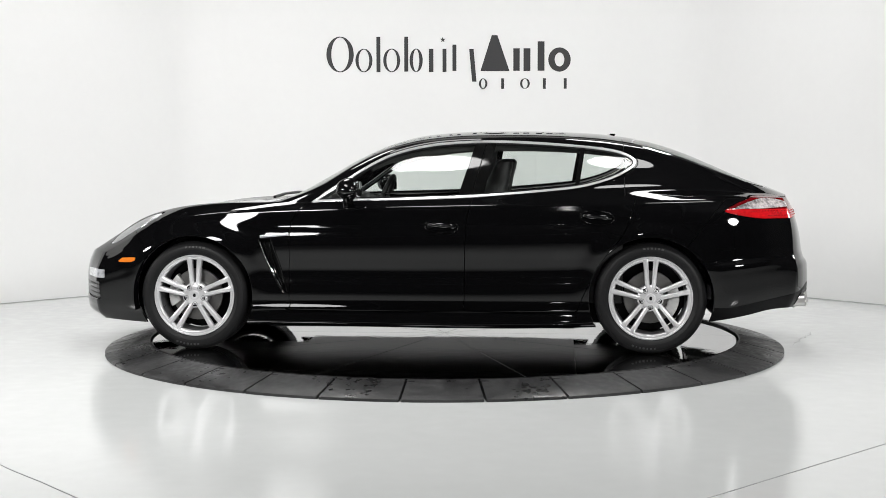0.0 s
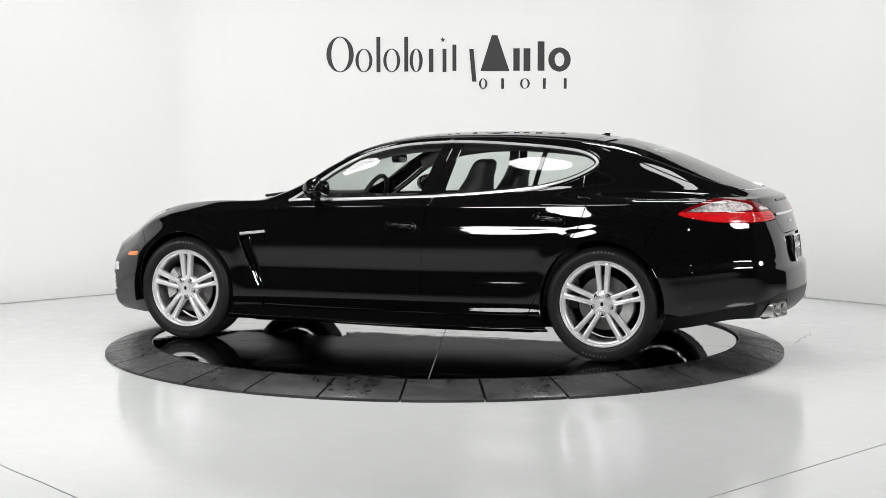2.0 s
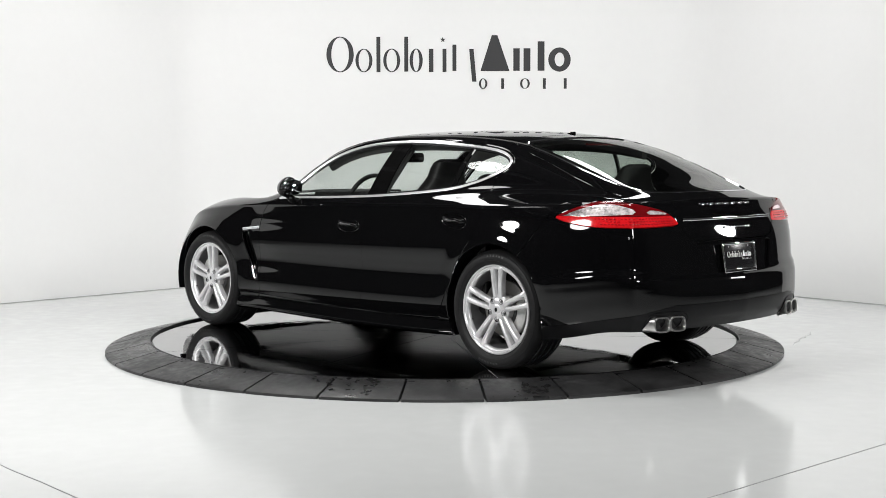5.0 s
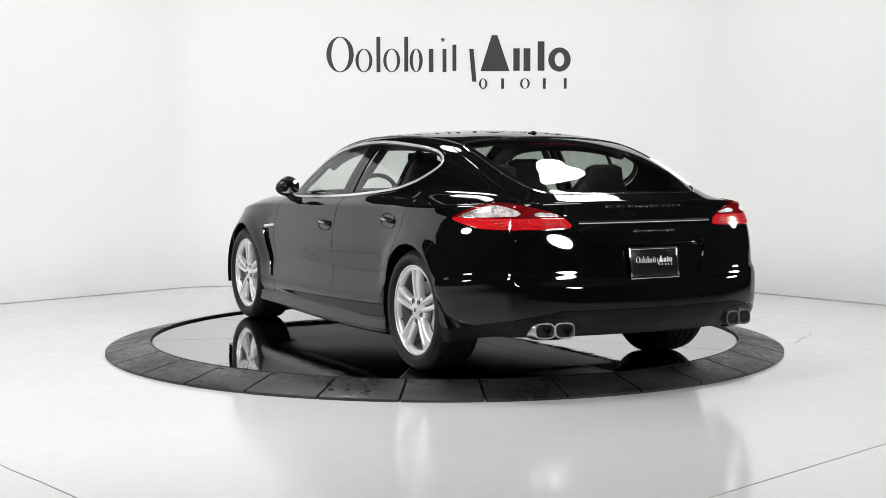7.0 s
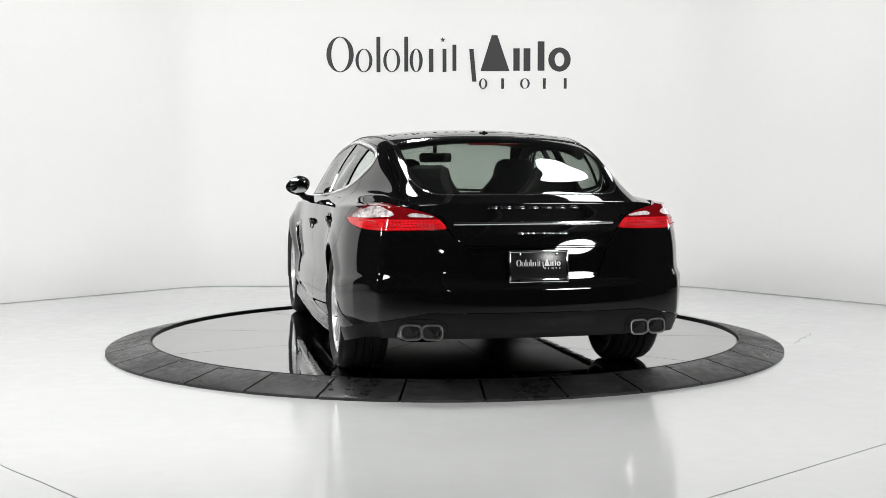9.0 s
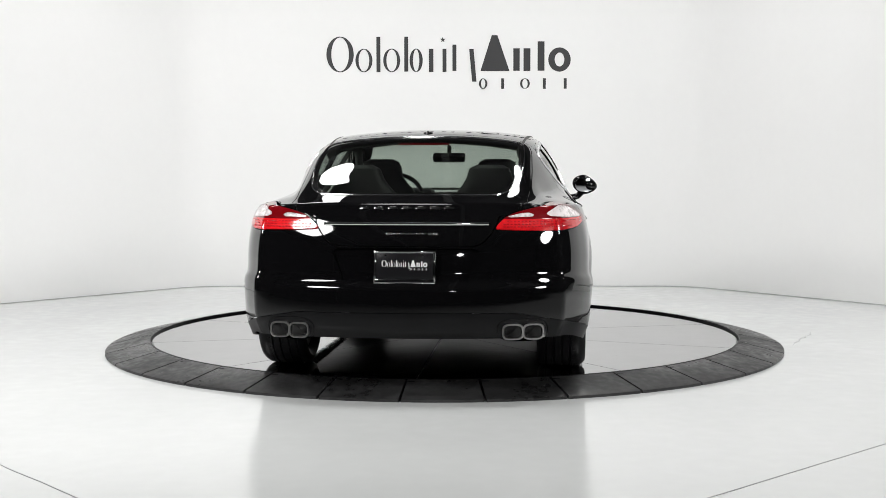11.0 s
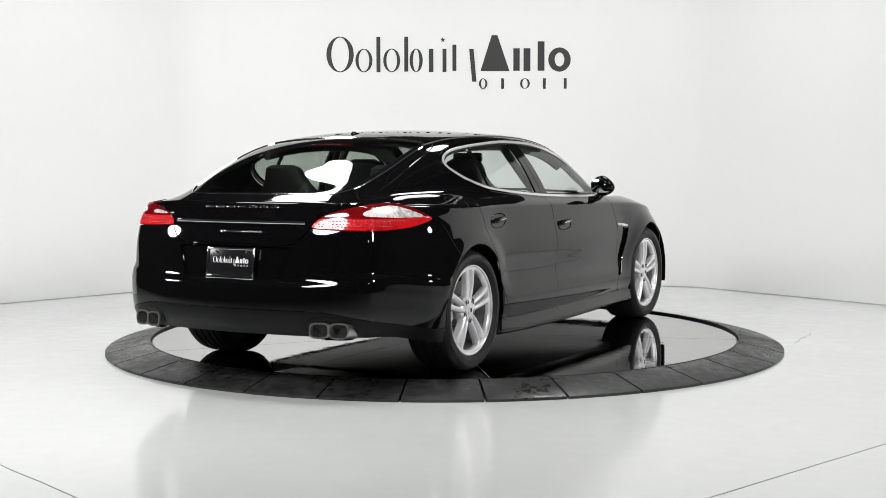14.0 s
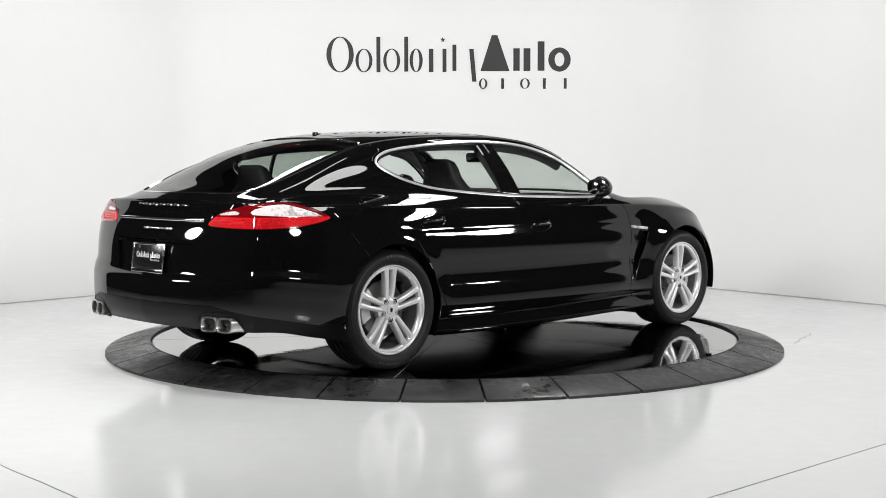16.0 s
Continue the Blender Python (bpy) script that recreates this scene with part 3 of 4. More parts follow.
def car_body(car):
    skin = Skin(*body_half())
    wells = [lambda v, a=a, r=r: np.hypot(v[:, 0] - a, v[:, 2] - AX_Z + .0) - r for a, r in ((AX_F, .391), (AX_R, .391))]
    for w in wells:
        skin = skin.outside(w)
    # lamps
    lamp = rear_area([(57.0, .911), (53.8, .940), (49.3, .975), (44.0, .999), (37, .993), (30.5, .967), (26, .935), (23.2, .888), (22.8, .867), (30, .860), (41, .857), (48, .866), (53.8, .889)], (0, 8))
    clear = rear_area([(54.2, .919), (51.2, .943), (47.4, .968), (43.3, .985), (39, .976), (35.8, .950), (36.2, .932), (45, .921)], (0, 6))
    reverse = rear_area([(33, .930), (31.5, .950), (27.5, .940), (25.6, .926)], (0, 3))
    lens, skin = skin.split(lamp, .003)
    clear_lens, red_lens = lens.split(clear, .0008)
    reverse_lens, red_lens = red_lens.split(reverse, .0005)
    deep_lens, red_lens = red_lens.split(lambda v: .9175 - v[:, 2], .0006)
    LAMPS["clear"] = pair("tail_lamp_clear", clear_lens.lift(.004), M_CLEAR, car, "clear upper lens of the tail lamp", .03)
    LAMPS["reverse"] = pair("reverse_lamp", reverse_lens.lift(.004), M_CLEAR, car, "small clear reversing lens", .02)
    LAMPS["deep"] = pair("tail_lamp_upper", deep_lens.lift(.004), M_DEEPRED, car, "dark red upper lens", .03)
    LAMPS["tail"] = pair("tail_lamp_red", red_lens.lift(.004), M_RED, car, "red tail lamp lens", .03)
    head = side_area([(-2.13, .668), (-2.06, .738), (-1.95, .805), (-1.82, .862), (-1.71, .890), (-1.79, .832), (-1.92, .760), (-2.04, .692)], (0, 4))
    hl, skin = skin.split(lambda v: np.maximum(head(v), v[:, 1] + .42), .002)
    pair("headlamp", hl, M_LAMP, car, "clear headlamp lens", .03)
    # side glass
    dlo = side_area(DLO, (0,), 6)
    up = lambda v: np.maximum(dlo(v), v[:, 1] + .4)
    day, skin = skin.split(up, .001)
    trim, day = day.outside(up, -.012), day.inside(up, .012)
    pair("window_trim", trim.lift(.004), M_BRIGHT, car, "bright chrome window surround")
    edge, day = day.outside(up, -.022), day.inside(up, .022)
    pair("window_seal", edge.lift(-.004), M_TRIM, car, "black rubber window seal")
    p0, p1 = above_line((.243, .99), (.353, 1.343)), above_line((.405, .99), (.484, 1.343))
    front, rest = day.cut(-p0(day.v))
    pillar, rest = rest.cut(-p1(rest.v))
    mid = above_line((.33, .99), (.425, 1.343))
    for half in pillar.split(mid, .003):
        pair("pillar_cover", half, M_GLOSSB, car, "gloss black pillar cover")
    q0 = above_line((.995, 1.0), (1.052, 1.343))
    rear, quarter = rest.cut(-q0(rest.v) + .014)
    bar, quarter = quarter.cut(-q0(quarter.v) - .014)
    pair("window_bar", bar.lift(.002), M_GLOSSB, car)
    for name, g in (("front_side_window", front), ("rear_side_window", rear), ("quarter_window", quarter)):
        PANES[name] = pair(name, g.lift(-.005), M_SIDEGLASS, car, "tinted side window glass", 0)
        for ob in PANES[name]:
            ob.visible_shadow = False
    # screens
    ws = plan_area([(-1.0, -.1), (-.985, .35), (-.9, .62), (-.78, .685), (-.6, .66), (-.35, .585), (-.14, .52), (-.11, .35), (-.09, -.1)], (0, 8))
    screen, skin = skin.split(ws, .001)
    ob = skin_part("windscreen", screen.both().lift(-.003), M_SCREEN, car, "clear windscreen glass", 0)
    ob.visible_shadow = False
    rw = plan_area([(1.41, -.1), (1.40, .25), (1.365, .52), (1.41, .59), (1.6, .607), (1.85, .605), (2.06, .58), (2.18, .535), (2.26, .45), (2.30, .2), (2.31, -.1)], (0, 10))
    back, skin = skin.split(rw, .001)
    rim, back = back.outside(rw, -.007), back.inside(rw, .007)
    skin_part("rear_window_trim", rim.both().lift(.003), M_CHROME, car, "thin bright strip round the rear window")
    band, back = back.outside(rw, -.035), back.inside(rw, .035)
    skin_part("rear_window_border", band.both().lift(-.004), M_GLOSSB, car, "black printed edge of the rear window", 0)
    ob = skin_part("rear_window", back.both().lift(-.004), M_REARGLASS, car, "tinted rear window glass", 0)
    ob.visible_shadow = False
    # lower trim
    sill = lambda v: np.maximum(np.maximum(v[:, 2] - .255, np.abs(v[:, 0]) - 1.3), v[:, 1] + .5)
    lower, skin = skin.split(sill, .0015)
    pair("side_skirt", lower, M_PAINT, car, "gloss black side skirt")
    valance = lambda v: np.maximum(v[:, 2] - .43 + .13 * np.clip((np.degrees(np.arctan2(-v[:, 1], v[:, 0] - 1.3)) - 26) / 30, 0, 1), 1.8 - v[:, 0])
    dif, skin = skin.split(valance, .002)
    skin_part("rear_valance", dif.both(), M_TRIM, car, "satin black rear valance")
    # doors
    fd = side_area([(-.835, .30), (-.84, .55), (-.838, .78), (-.80, .88), (-.72, .965), (-.70, 1.30), (.30, 1.42), (.395, 1.42), (.345, 1.0), (.305, .84), (.292, .55), (.285, .30), (.2, .265), (-.8, .265)], (4, 5, 6, 7, 8), 4)
    rd = side_area([(.285, .30), (.292, .55), (.305, .84), (.345, 1.0), (.395, 1.42), (1.6, 1.42), (1.5, 1.19), (1.40, 1.19), (1.388, 1.06), (1.36, .93), (1.30, .77), (1.17, .60), (1.06, .40), (1.01, .29), (.95, .265), (.36, .265)], (3, 4, 5, 6, 7), 4)
    for name, area in (("front_door", fd), ("rear_door", rd)):
        lim = lambda v, a=area: np.maximum(np.maximum(a(v), v[:, 1] + .3), np.where(v[:, 2] > 1.0, dlo(v) - .012, np.where(v[:, 2] > .93, v[:, 2] - 1.12, -1)))
        door, skin = skin.split(lim)
        DOORS[name] = pair(name, door, M_PAINT, car, "gloss black door panel")
    # bonnet, tailgate, bumpers, roof
    hood = plan_area([(-2.6, -.1), (-2.32, .36), (-2.2, .52), (-1.9, .62), (-1.4, .69), (-1.02, .75), (-.96, .72), (-1.03, .4), (-1.05, -.1)], (0, 5, 8))
    bonnet, skin = skin.split(lambda v: np.maximum(hood(v), .585 - v[:, 2]))
    skin_part("bonnet", bonnet.both(), M_PAINT, car, "gloss black bonnet")
    bump = lambda v: np.maximum(v[:, 0] + 1.80 + .25 * np.maximum(v[:, 2] - .66, 0) * 4, v[:, 2] - .80)
    nose, skin = skin.split(bump)
    marker = side_area([(-2.02, .560), (-1.985, .590), (-1.872, .598), (-1.878, .574), (-1.91, .563)], (0, 1, 2, 3, 4), 3)
    amber, nose = nose.split(lambda v: np.maximum(marker(v), v[:, 1] + .5), .001)
    pair("side_marker", amber.lift(.002), M_AMBER, car, "amber side marker lens", .02)
    drl = lambda v: np.maximum(np.maximum(np.abs(v[:, 2] - .475) - .03, np.abs(v[:, 1] + .62) - .13), v[:, 0] + 2.0)
    day_lamp, nose = nose.split(drl, .002)
    pair("front_fog_lamp", day_lamp, M_LAMP, car, "small clear lamp in the bumper", .02)
    intake = lambda v: np.maximum(np.maximum(np.abs(v[:, 2] - .36) - .06, np.abs(v[:, 1] + .5) - .22), v[:, 0] + 2.0)
    opening, nose = nose.split(intake, .0)
    pair("air_intake", opening.lift(-.02), M_TRIM, car, "black air intake in the bumper", 0)
    for z in (.325, .355, .385, .415):
        slat, opening = opening.split(lambda v: np.abs(v[:, 2] - z) - .008, .001)
        pair("intake_slat", slat.lift(-.004), M_BARREL, car, "grey slat across the bumper intake", .014)
    skin_part("front_bumper", nose.both(), M_PAINT, car, "gloss black front bumper")
    gate_r = rear_area([(-5, .775), (12, .775), (18.5, .785), (22.8, .875), (24, .93), (30, .98), (36, 1.4), (-5, 1.4)], (0, 1, 4, 6, 7))
    gate_p = plan_area([(1.36, -.1), (1.32, .3), (1.305, .52), (1.37, .625), (1.7, .65), (2.0, .65), (2.15, .64), (2.6, .64), (2.7, -.1)], (0, 6, 7, 8))
    gate, skin = skin.split(lambda v: np.where(v[:, 2] > 1.0, gate_p(v), np.maximum(gate_r(v), 1.9 - v[:, 0])))
    skin_part("tailgate", gate.both(), M_PAINT, car, "gloss black tailgate")
    rb = lambda v: np.maximum(np.maximum(1.88 - .8 * (.92 - v[:, 2]), 1.6) - v[:, 0], v[:, 2] - .99)
    rear_bump, skin = skin.split(rb)
    recess = rear_area([(-5, .592), (13.0, .592), (15.4, .60), (18.6, .765), (-5, .769)], (0, 1, 2, 3, 4))
    bay, rear_bump = rear_bump.split(recess, 0)
    skin_part("plate_recess", bay.both().lift(-.016), M_PAINT, car, "gloss black recess for the plate", 0)
    skin_part("rear_bumper", rear_bump.both(), M_PAINT, car, "gloss black rear bumper")
    vent = side_area([(-1.04, .722), (-.962, .726), (-.905, .56), (-.855, .385), (-.88, .377), (-.972, .54)], (0, 1, 3, 4))
    hole, skin = skin.split(lambda v: np.maximum(vent(v), v[:, 1] + .5), 0)
    pair("wing_vent", hole.lift(-.045), M_TRIM, car, "black louvred vent behind the front wheel", 0)
    front_f, rest = skin.cut(skin.v[:, 0] + .70)
    pair("front_wing", front_f, M_PAINT, car, "gloss black front wing")
    roof, quarter_panel = rest.split(lambda v: np.maximum(v[:, 0] - 1.31, 1.0 - v[:, 2]))
    skin_part("roof", roof.both(), M_PAINT, car, "gloss black roof")
    for name, door in (("front_side_window", "front_door"), ("rear_side_window", "rear_door"), ("quarter_window", "rear_door")):
        hang(PANES[name], DOORS[door])
    for piece in ("clear", "reverse", "deep"):
        hang(LAMPS[piece], LAMPS["tail"])
    pair("rear_wing", quarter_panel, M_PAINT, car, "gloss black rear quarter panel")


def motions():
    rows_disc, rows_car = [], []
    for k in range(33):
        t = k * .5
        a = turntable_turn(t)
        m = pose(0, 0, 0, 0, 0, a)
        rows_disc.append((t, m))
        rows_car.append((t, m @ pose(*PIVOT)))
    walk(disc, rows_disc)
    walk(car, rows_car)
# ---- car fittings ----
BODY = body_half()[0]


def skin_at(x, y, z, side=True):
    """The nearest place on the skin of the left half, and its normal."""
    p = np.array((x, y, z))
    w = np.array((1, .25, 1)) if side else np.array((.25, 1, 1))
    ok = BODY[:, 1] < (-.3 if side else .01)
    if not side:
        ok &= BODY[:, 0] > 1.9
    near = BODY[ok]
    v = near[np.argmin((((near[:, :3] - p) * w) ** 2).sum(1))]
    n = v[3:]
    k = 1 if side else 0
    q = p.copy()
    q[k] = v[k] - sum(n[j] * (p[j] - v[j]) for j in range(3) if j != k) / n[k]
    return Vector(q), Vector(n)


def frame_at(q, n, up=(0, 0, 1)):
    """A pose at q whose -y looks along the normal n and whose z points up."""
    y = -Vector(n).normalized()
    x = y.cross(Vector(up)).normalized()
    z = x.cross(y)
    m = Matrix((x, y, z)).transposed().to_4x4()
    m.translation = q
    return m


FLIP = Matrix.Diagonal((1, -1, 1, 1))


def twin(name, make, mat, car, label=""):
    """The same part on both sides; make() gives a bmesh in the car's space for the left side."""
    a = part(name, make(), mat, car, label)
    bm = make()
    bmesh.ops.transform(bm, matrix=FLIP, verts=bm.verts)
    bmesh.ops.reverse_faces(bm, faces=bm.faces)
    return a, part(name, bm, mat, car, label)


def spoke_bm(angle, shift):
    """One of the two crowned bars of a twin spoke; it widens and flows into the rim."""
    bm = bmesh.new()
    rows = []
    for r, mid, half, face in ((.030, .014, .014, .016), (.066, .0185, .0145, .012), (.10, .0215, .0140, .007), (.15, .0255, .0142, .003), (.20, .0298, .0155, .002), (.228, .0325, .0175, .003), (.243, .0345, .0215, .005), (.254, .036, .029, .008)):
        c = mid * shift
        prof_ = ((-half, face + .042), (-half, face + .010), (-half + .0035, face + .003), (-half * .35, face), (half * .35, face), (half - .0035, face + .003), (half, face + .010), (half, face + .042))
        rows.append([bm.verts.new((c + dx, y, r)) for dx, y in prof_])
    for a, b in zip(rows, rows[1:]):
        for k in range(8):
            bm.faces.new((a[k], a[(k + 1) % 8], b[(k + 1) % 8], b[k])).smooth = True
    bm.faces.new(rows[0])
    bm.faces.new(rows[-1])
    # the web that closes the slot before the rim
    if shift > 0:
        web = box_bm(.05, .03, .022, .004, pose(0, .022, .246))
        me = bpy.data.meshes.new("tmp")
        web.to_mesh(me)
        web.free()
        bm.from_mesh(me)
        bpy.data.meshes.remove(me)
    bmesh.ops.transform(bm, matrix=Matrix.Rotation(angle, 4, "Y"), verts=bm.verts)
    return bm


def wheel(car, turn, caliper_side):
    """A road wheel, axis along y, outer face towards -y, centre cap at the origin."""
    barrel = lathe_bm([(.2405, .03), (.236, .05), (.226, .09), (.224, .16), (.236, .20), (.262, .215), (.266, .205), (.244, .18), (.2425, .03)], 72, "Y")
    hub = lathe_bm([(.0, .010), (.04, .010), (.062, .012), (.076, .018), (.084, .028), (.084, .07), (.0, .07)], 48, "Y")
    rim = part("wheel", join_bm(lathe_bm([(.266, .014), (.267, .004), (.264, -.003), (.258, -.003), (.255, .001), (.2535, .007), (.250, .0075), (.244, .007), (.238, .010), (.234, .018), (.232, .032)], 72, "Y"), hub), M_SILVER, car, "silver twin-spoke alloy wheel")
    # the barrel's darker silver holds the shade behind the spokes
    part("barrel", barrel, M_BARREL, rim, "silver wheel barrel, coloured darker for the shade behind the spokes")
    for k in range(5):
        for s in (-1, 1):
            part("spoke", spoke_bm(radians(72 * k + turn), s), M_SILVER, rim)
    tread = [(.352, .02), (.3535, .035)]
    for g in (.07, .115, .165, .21):
        tread += [(.3545, g - .007), (.3465, g - .004), (.3465, g + .004), (.3545, g + .007)]
    tyre = [(.258, .014), (.268, -.002), (.285, -.016), (.305, -.022), (.325, -.017), (.34, -.004), (.348, .008)] + tread + [(.352, .238), (.34, .252), (.31, .262), (.28, .25), (.262, .225)]
    bm = lathe_bm(tyre, 96, "Y")
    for k in range(64):
        b = box_bm(.006, .05, .006, 0, Matrix.Rotation(2 * math.pi * k / 64, 4, "Y") @ pose(0, .028, .3475, 18))
        me = bpy.data.meshes.new("tmp")
        b.to_mesh(me)
        b.free()
        bm.from_mesh(me)
        bpy.data.meshes.remove(me)
    part("tyre", bm, M_RUBBER, rim, "black road tyre with grooved tread")
    part("sidewall_ridge", join_bm(lathe_bm([(.289, -.0185), (.291, -.0205), (.293, -.0205)], 96, "Y"), lathe_bm([(.327, -.0175), (.329, -.0175), (.331, -.0145)], 96, "Y")), M_RUBBER, rim)
    for k, w in enumerate((.014, .01, .012, .008, .012, .016, .010, .012, .009, .013, .011, .008, .014)):
        a = radians((-8 + k * 4.2) if k < 6 else (150 + k * 4.2))
        part("sidewall_mark", box_bm(w, .0016, .012, 0, Matrix.Rotation(a, 4, "Y") @ pose(0, -.0195, .318, -14)), M_MARK, rim)
    part("brake_disc", lathe_bm([(.05, .085), (.165, .085), (.168, .088), (.168, .108), (.165, .112), (.05, .112)], 64, "Y", True), M_STEEL, rim, "bare steel brake disc")
    part("wheel_hub", lathe_bm([(.0, .075), (.085, .075), (.092, .082), (.092, .12), (.0, .12)], 40, "Y"), M_CAST, rim)
    part("wheel_backing", lathe_bm([(.0, .20), (.225, .20), (.225, .206), (.0, .206)], 48, "Y"), M_TRIM, rim)
    cal = [(.115 * math.cos(a), .115 * math.sin(a)) for a in np.linspace(-.55, .55, 8)] + [(.185 * math.cos(a), .185 * math.sin(a)) for a in np.linspace(.62, -.62, 8)]
    part("brake_caliper", prism_bm(cal, .075, .006, Matrix.Translation((0, .06, 0)) @ Matrix.Rotation(radians(10 if caliper_side > 0 else 190), 4, "Y")), M_CALIPER, rim, "grey brake caliper")
    part("centre_cap", lathe_bm([(.0, .0035), (.02, .0042), (.029, .0065), (.031, .011)], 40, "Y"), M_SILVER, rim, "silver centre cap")
    part("cap_crest", prism_bm(ellipse(0, 0, .009, .012, 16, 3), .003, 0, pose(0, .0018, 0)), M_PLATE, rim, "small dark crest shape")
    for k in range(5):
        a = radians(72 * k + turn + 36)
        at = pose(.058 * math.sin(a), 0, .058 * math.cos(a))
        part("bolt_well", lathe_bm([(.0165, .0105), (.0155, .0085), (.013, .0135), (.0, .0135)], 18, "Y", m=at), M_TRIM, rim)
        part("wheel_bolt", lathe_bm([(.0, .007), (.006, .0072), (.0075, .009), (.0075, .018)], 6, "Y", m=at), M_CAST, rim)
    va = radians(turn + 250)
    part("valve", tube_bm([(.225 * math.sin(va), .03, .225 * math.cos(va)), (.21 * math.sin(va), .012, .21 * math.cos(va))], .004, 8), M_TRIM, rim)
    return rim


def wheels(car):
    # front calipers sit ahead of the axle, rear ones behind it
    front, rear = wheel(car, 0, -1), wheel(car, 0, 1)
    front.matrix_basis, rear.matrix_basis = pose(AX_F, -.925, AX_Z - .002), pose(AX_R, -.942, AX_Z)
    copy_thing(rear, pose(AX_F, .925, AX_Z - .002, 0, 0, 180))
    copy_thing(front, pose(AX_R, .942, AX_Z, 0, 0, 180))
    for ax in (AX_F, AX_R):
        def liner(ax=ax):
            bm = bmesh.new()
            rows = []
            for k in range(25):
                a = math.pi * (k / 24) * 1.16 - .08 * math.pi
                rows.append([bm.verts.new((ax + .399 * math.cos(a), y, AX_Z + .399 * math.sin(a))) for y in (-.945, -.60)])
            for a, b in zip(rows, rows[1:]):
                bm.faces.new((a[0], b[0], b[1], a[1])).smooth = True
            bm.faces.new([r[1] for r in rows])
            return bm
        twin("wheel_liner", liner, M_TRIM, car, "black wheel arch liner")

        def lip(ax=ax):
            pts = []
            for k in range(41):
                a = math.pi * (k / 40) * 1.12 - .06 * math.pi
                x, z = ax + .393 * math.cos(a), AX_Z + .393 * math.sin(a)
                q, n = skin_at(x, -.95, max(z, .3))
                pts.append((x, q.y + .008, z))
            return tube_bm(pts, .006, 8)
        twin("arch_lip", lip, M_PAINT, car)


def handles(car):
    for x, z, door in ((.145, .805, "front_door"), (1.132, .864, "rear_door")):
        q, n = skin_at(x, -.95, z)
        m = frame_at(q, n) @ pose(0, 0, 0, 0, 4, 0)

        def cup():
            bm = bmesh.new()
            rows = []
            for sx, d in ((.112, -.0015), (.108, -.005), (.102, -.002), (.085, .012), (.05, .018)):
                rows.append([bm.verts.new(m @ Vector((px, d, pz))) for px, pz in ellipse(0, 0, sx, sx * .40, 36, 2.3)])
            for a, b in zip(rows, rows[1:]):
                for k in range(36):
                    bm.faces.new((a[k], a[(k + 1) % 36], b[(k + 1) % 36], b[k])).smooth = True
            bm.faces.new(rows[-1])
            return bm
        cups = twin("handle_cup", cup, M_GLOSSB, car, "gloss black recessed handle cup")

        def grip():
            pts = [m @ Vector((px, py, .004)) for px, py in ((-.088, .0), (-.075, -.012), (-.05, -.02), (0, -.024), (.05, -.02), (.075, -.012), (.088, .0))]
            return tube_bm(pts, .013, 10, flat=.55)
        hang(cups, DOORS[door])
        hang(twin("door_handle", grip, M_PAINT, car, "black pull handle"), DOORS[door])

        def strip():
            pts = [m @ Vector((px, py, .004)) for px, py in ((-.06, -.0265), (-.03, -.031), (.02, -.032), (.05, -.0275))]
            return tube_bm(pts, .003, 6)
        hang(twin("handle_insert", strip, M_CHROME, car, "thin bright insert"), DOORS[door])


def mirrors(car):
    def shell():
        bm = bmesh.new()
        bmesh.ops.create_icosphere(bm, subdivisions=4, radius=1)
        for v in bm.verts:
            x, y, z = v.co
            k = 1 - .28 * max(-y, 0) - .12 * max(z, 0) * max(y, 0)
            back = .52 if x > 0 else 1.0
            v.co = Vector((-.43 + x * .095 * back * (1 - .25 * y * y) - .02 * y, -.99 + y * .09, 1.045 + z * .072 * k + (.012 * y)))
        for f in bm.faces:
            f.smooth = True
        return bm
    shells = twin("door_mirror", shell, M_PAINT, car, "gloss black door mirror housing")

    def pane():
        return prism_bm(ellipse(0, 0, .07, .052, 32, 2.6), .006, .001, pose(-.379, -.99, 1.045, 0, 0, 78))
    for s, bm_mirror in zip(shells, (False, True)):
        bm = pane()
        if bm_mirror:
            bmesh.ops.transform(bm, matrix=FLIP, verts=bm.verts)
        part("mirror_glass", bm, M_MIRROR, s, "mirror glass")

    def arm():
        return tube_bm([(-.46, -.86, .945), (-.46, -.905, .95), (-.455, -.94, .96), (-.45, -.965, .985), (-.445, -.985, 1.015)], .024, 12, flat=1.4)
    twin("mirror_arm", arm, M_GLOSSB, car, "gloss black mirror arm")


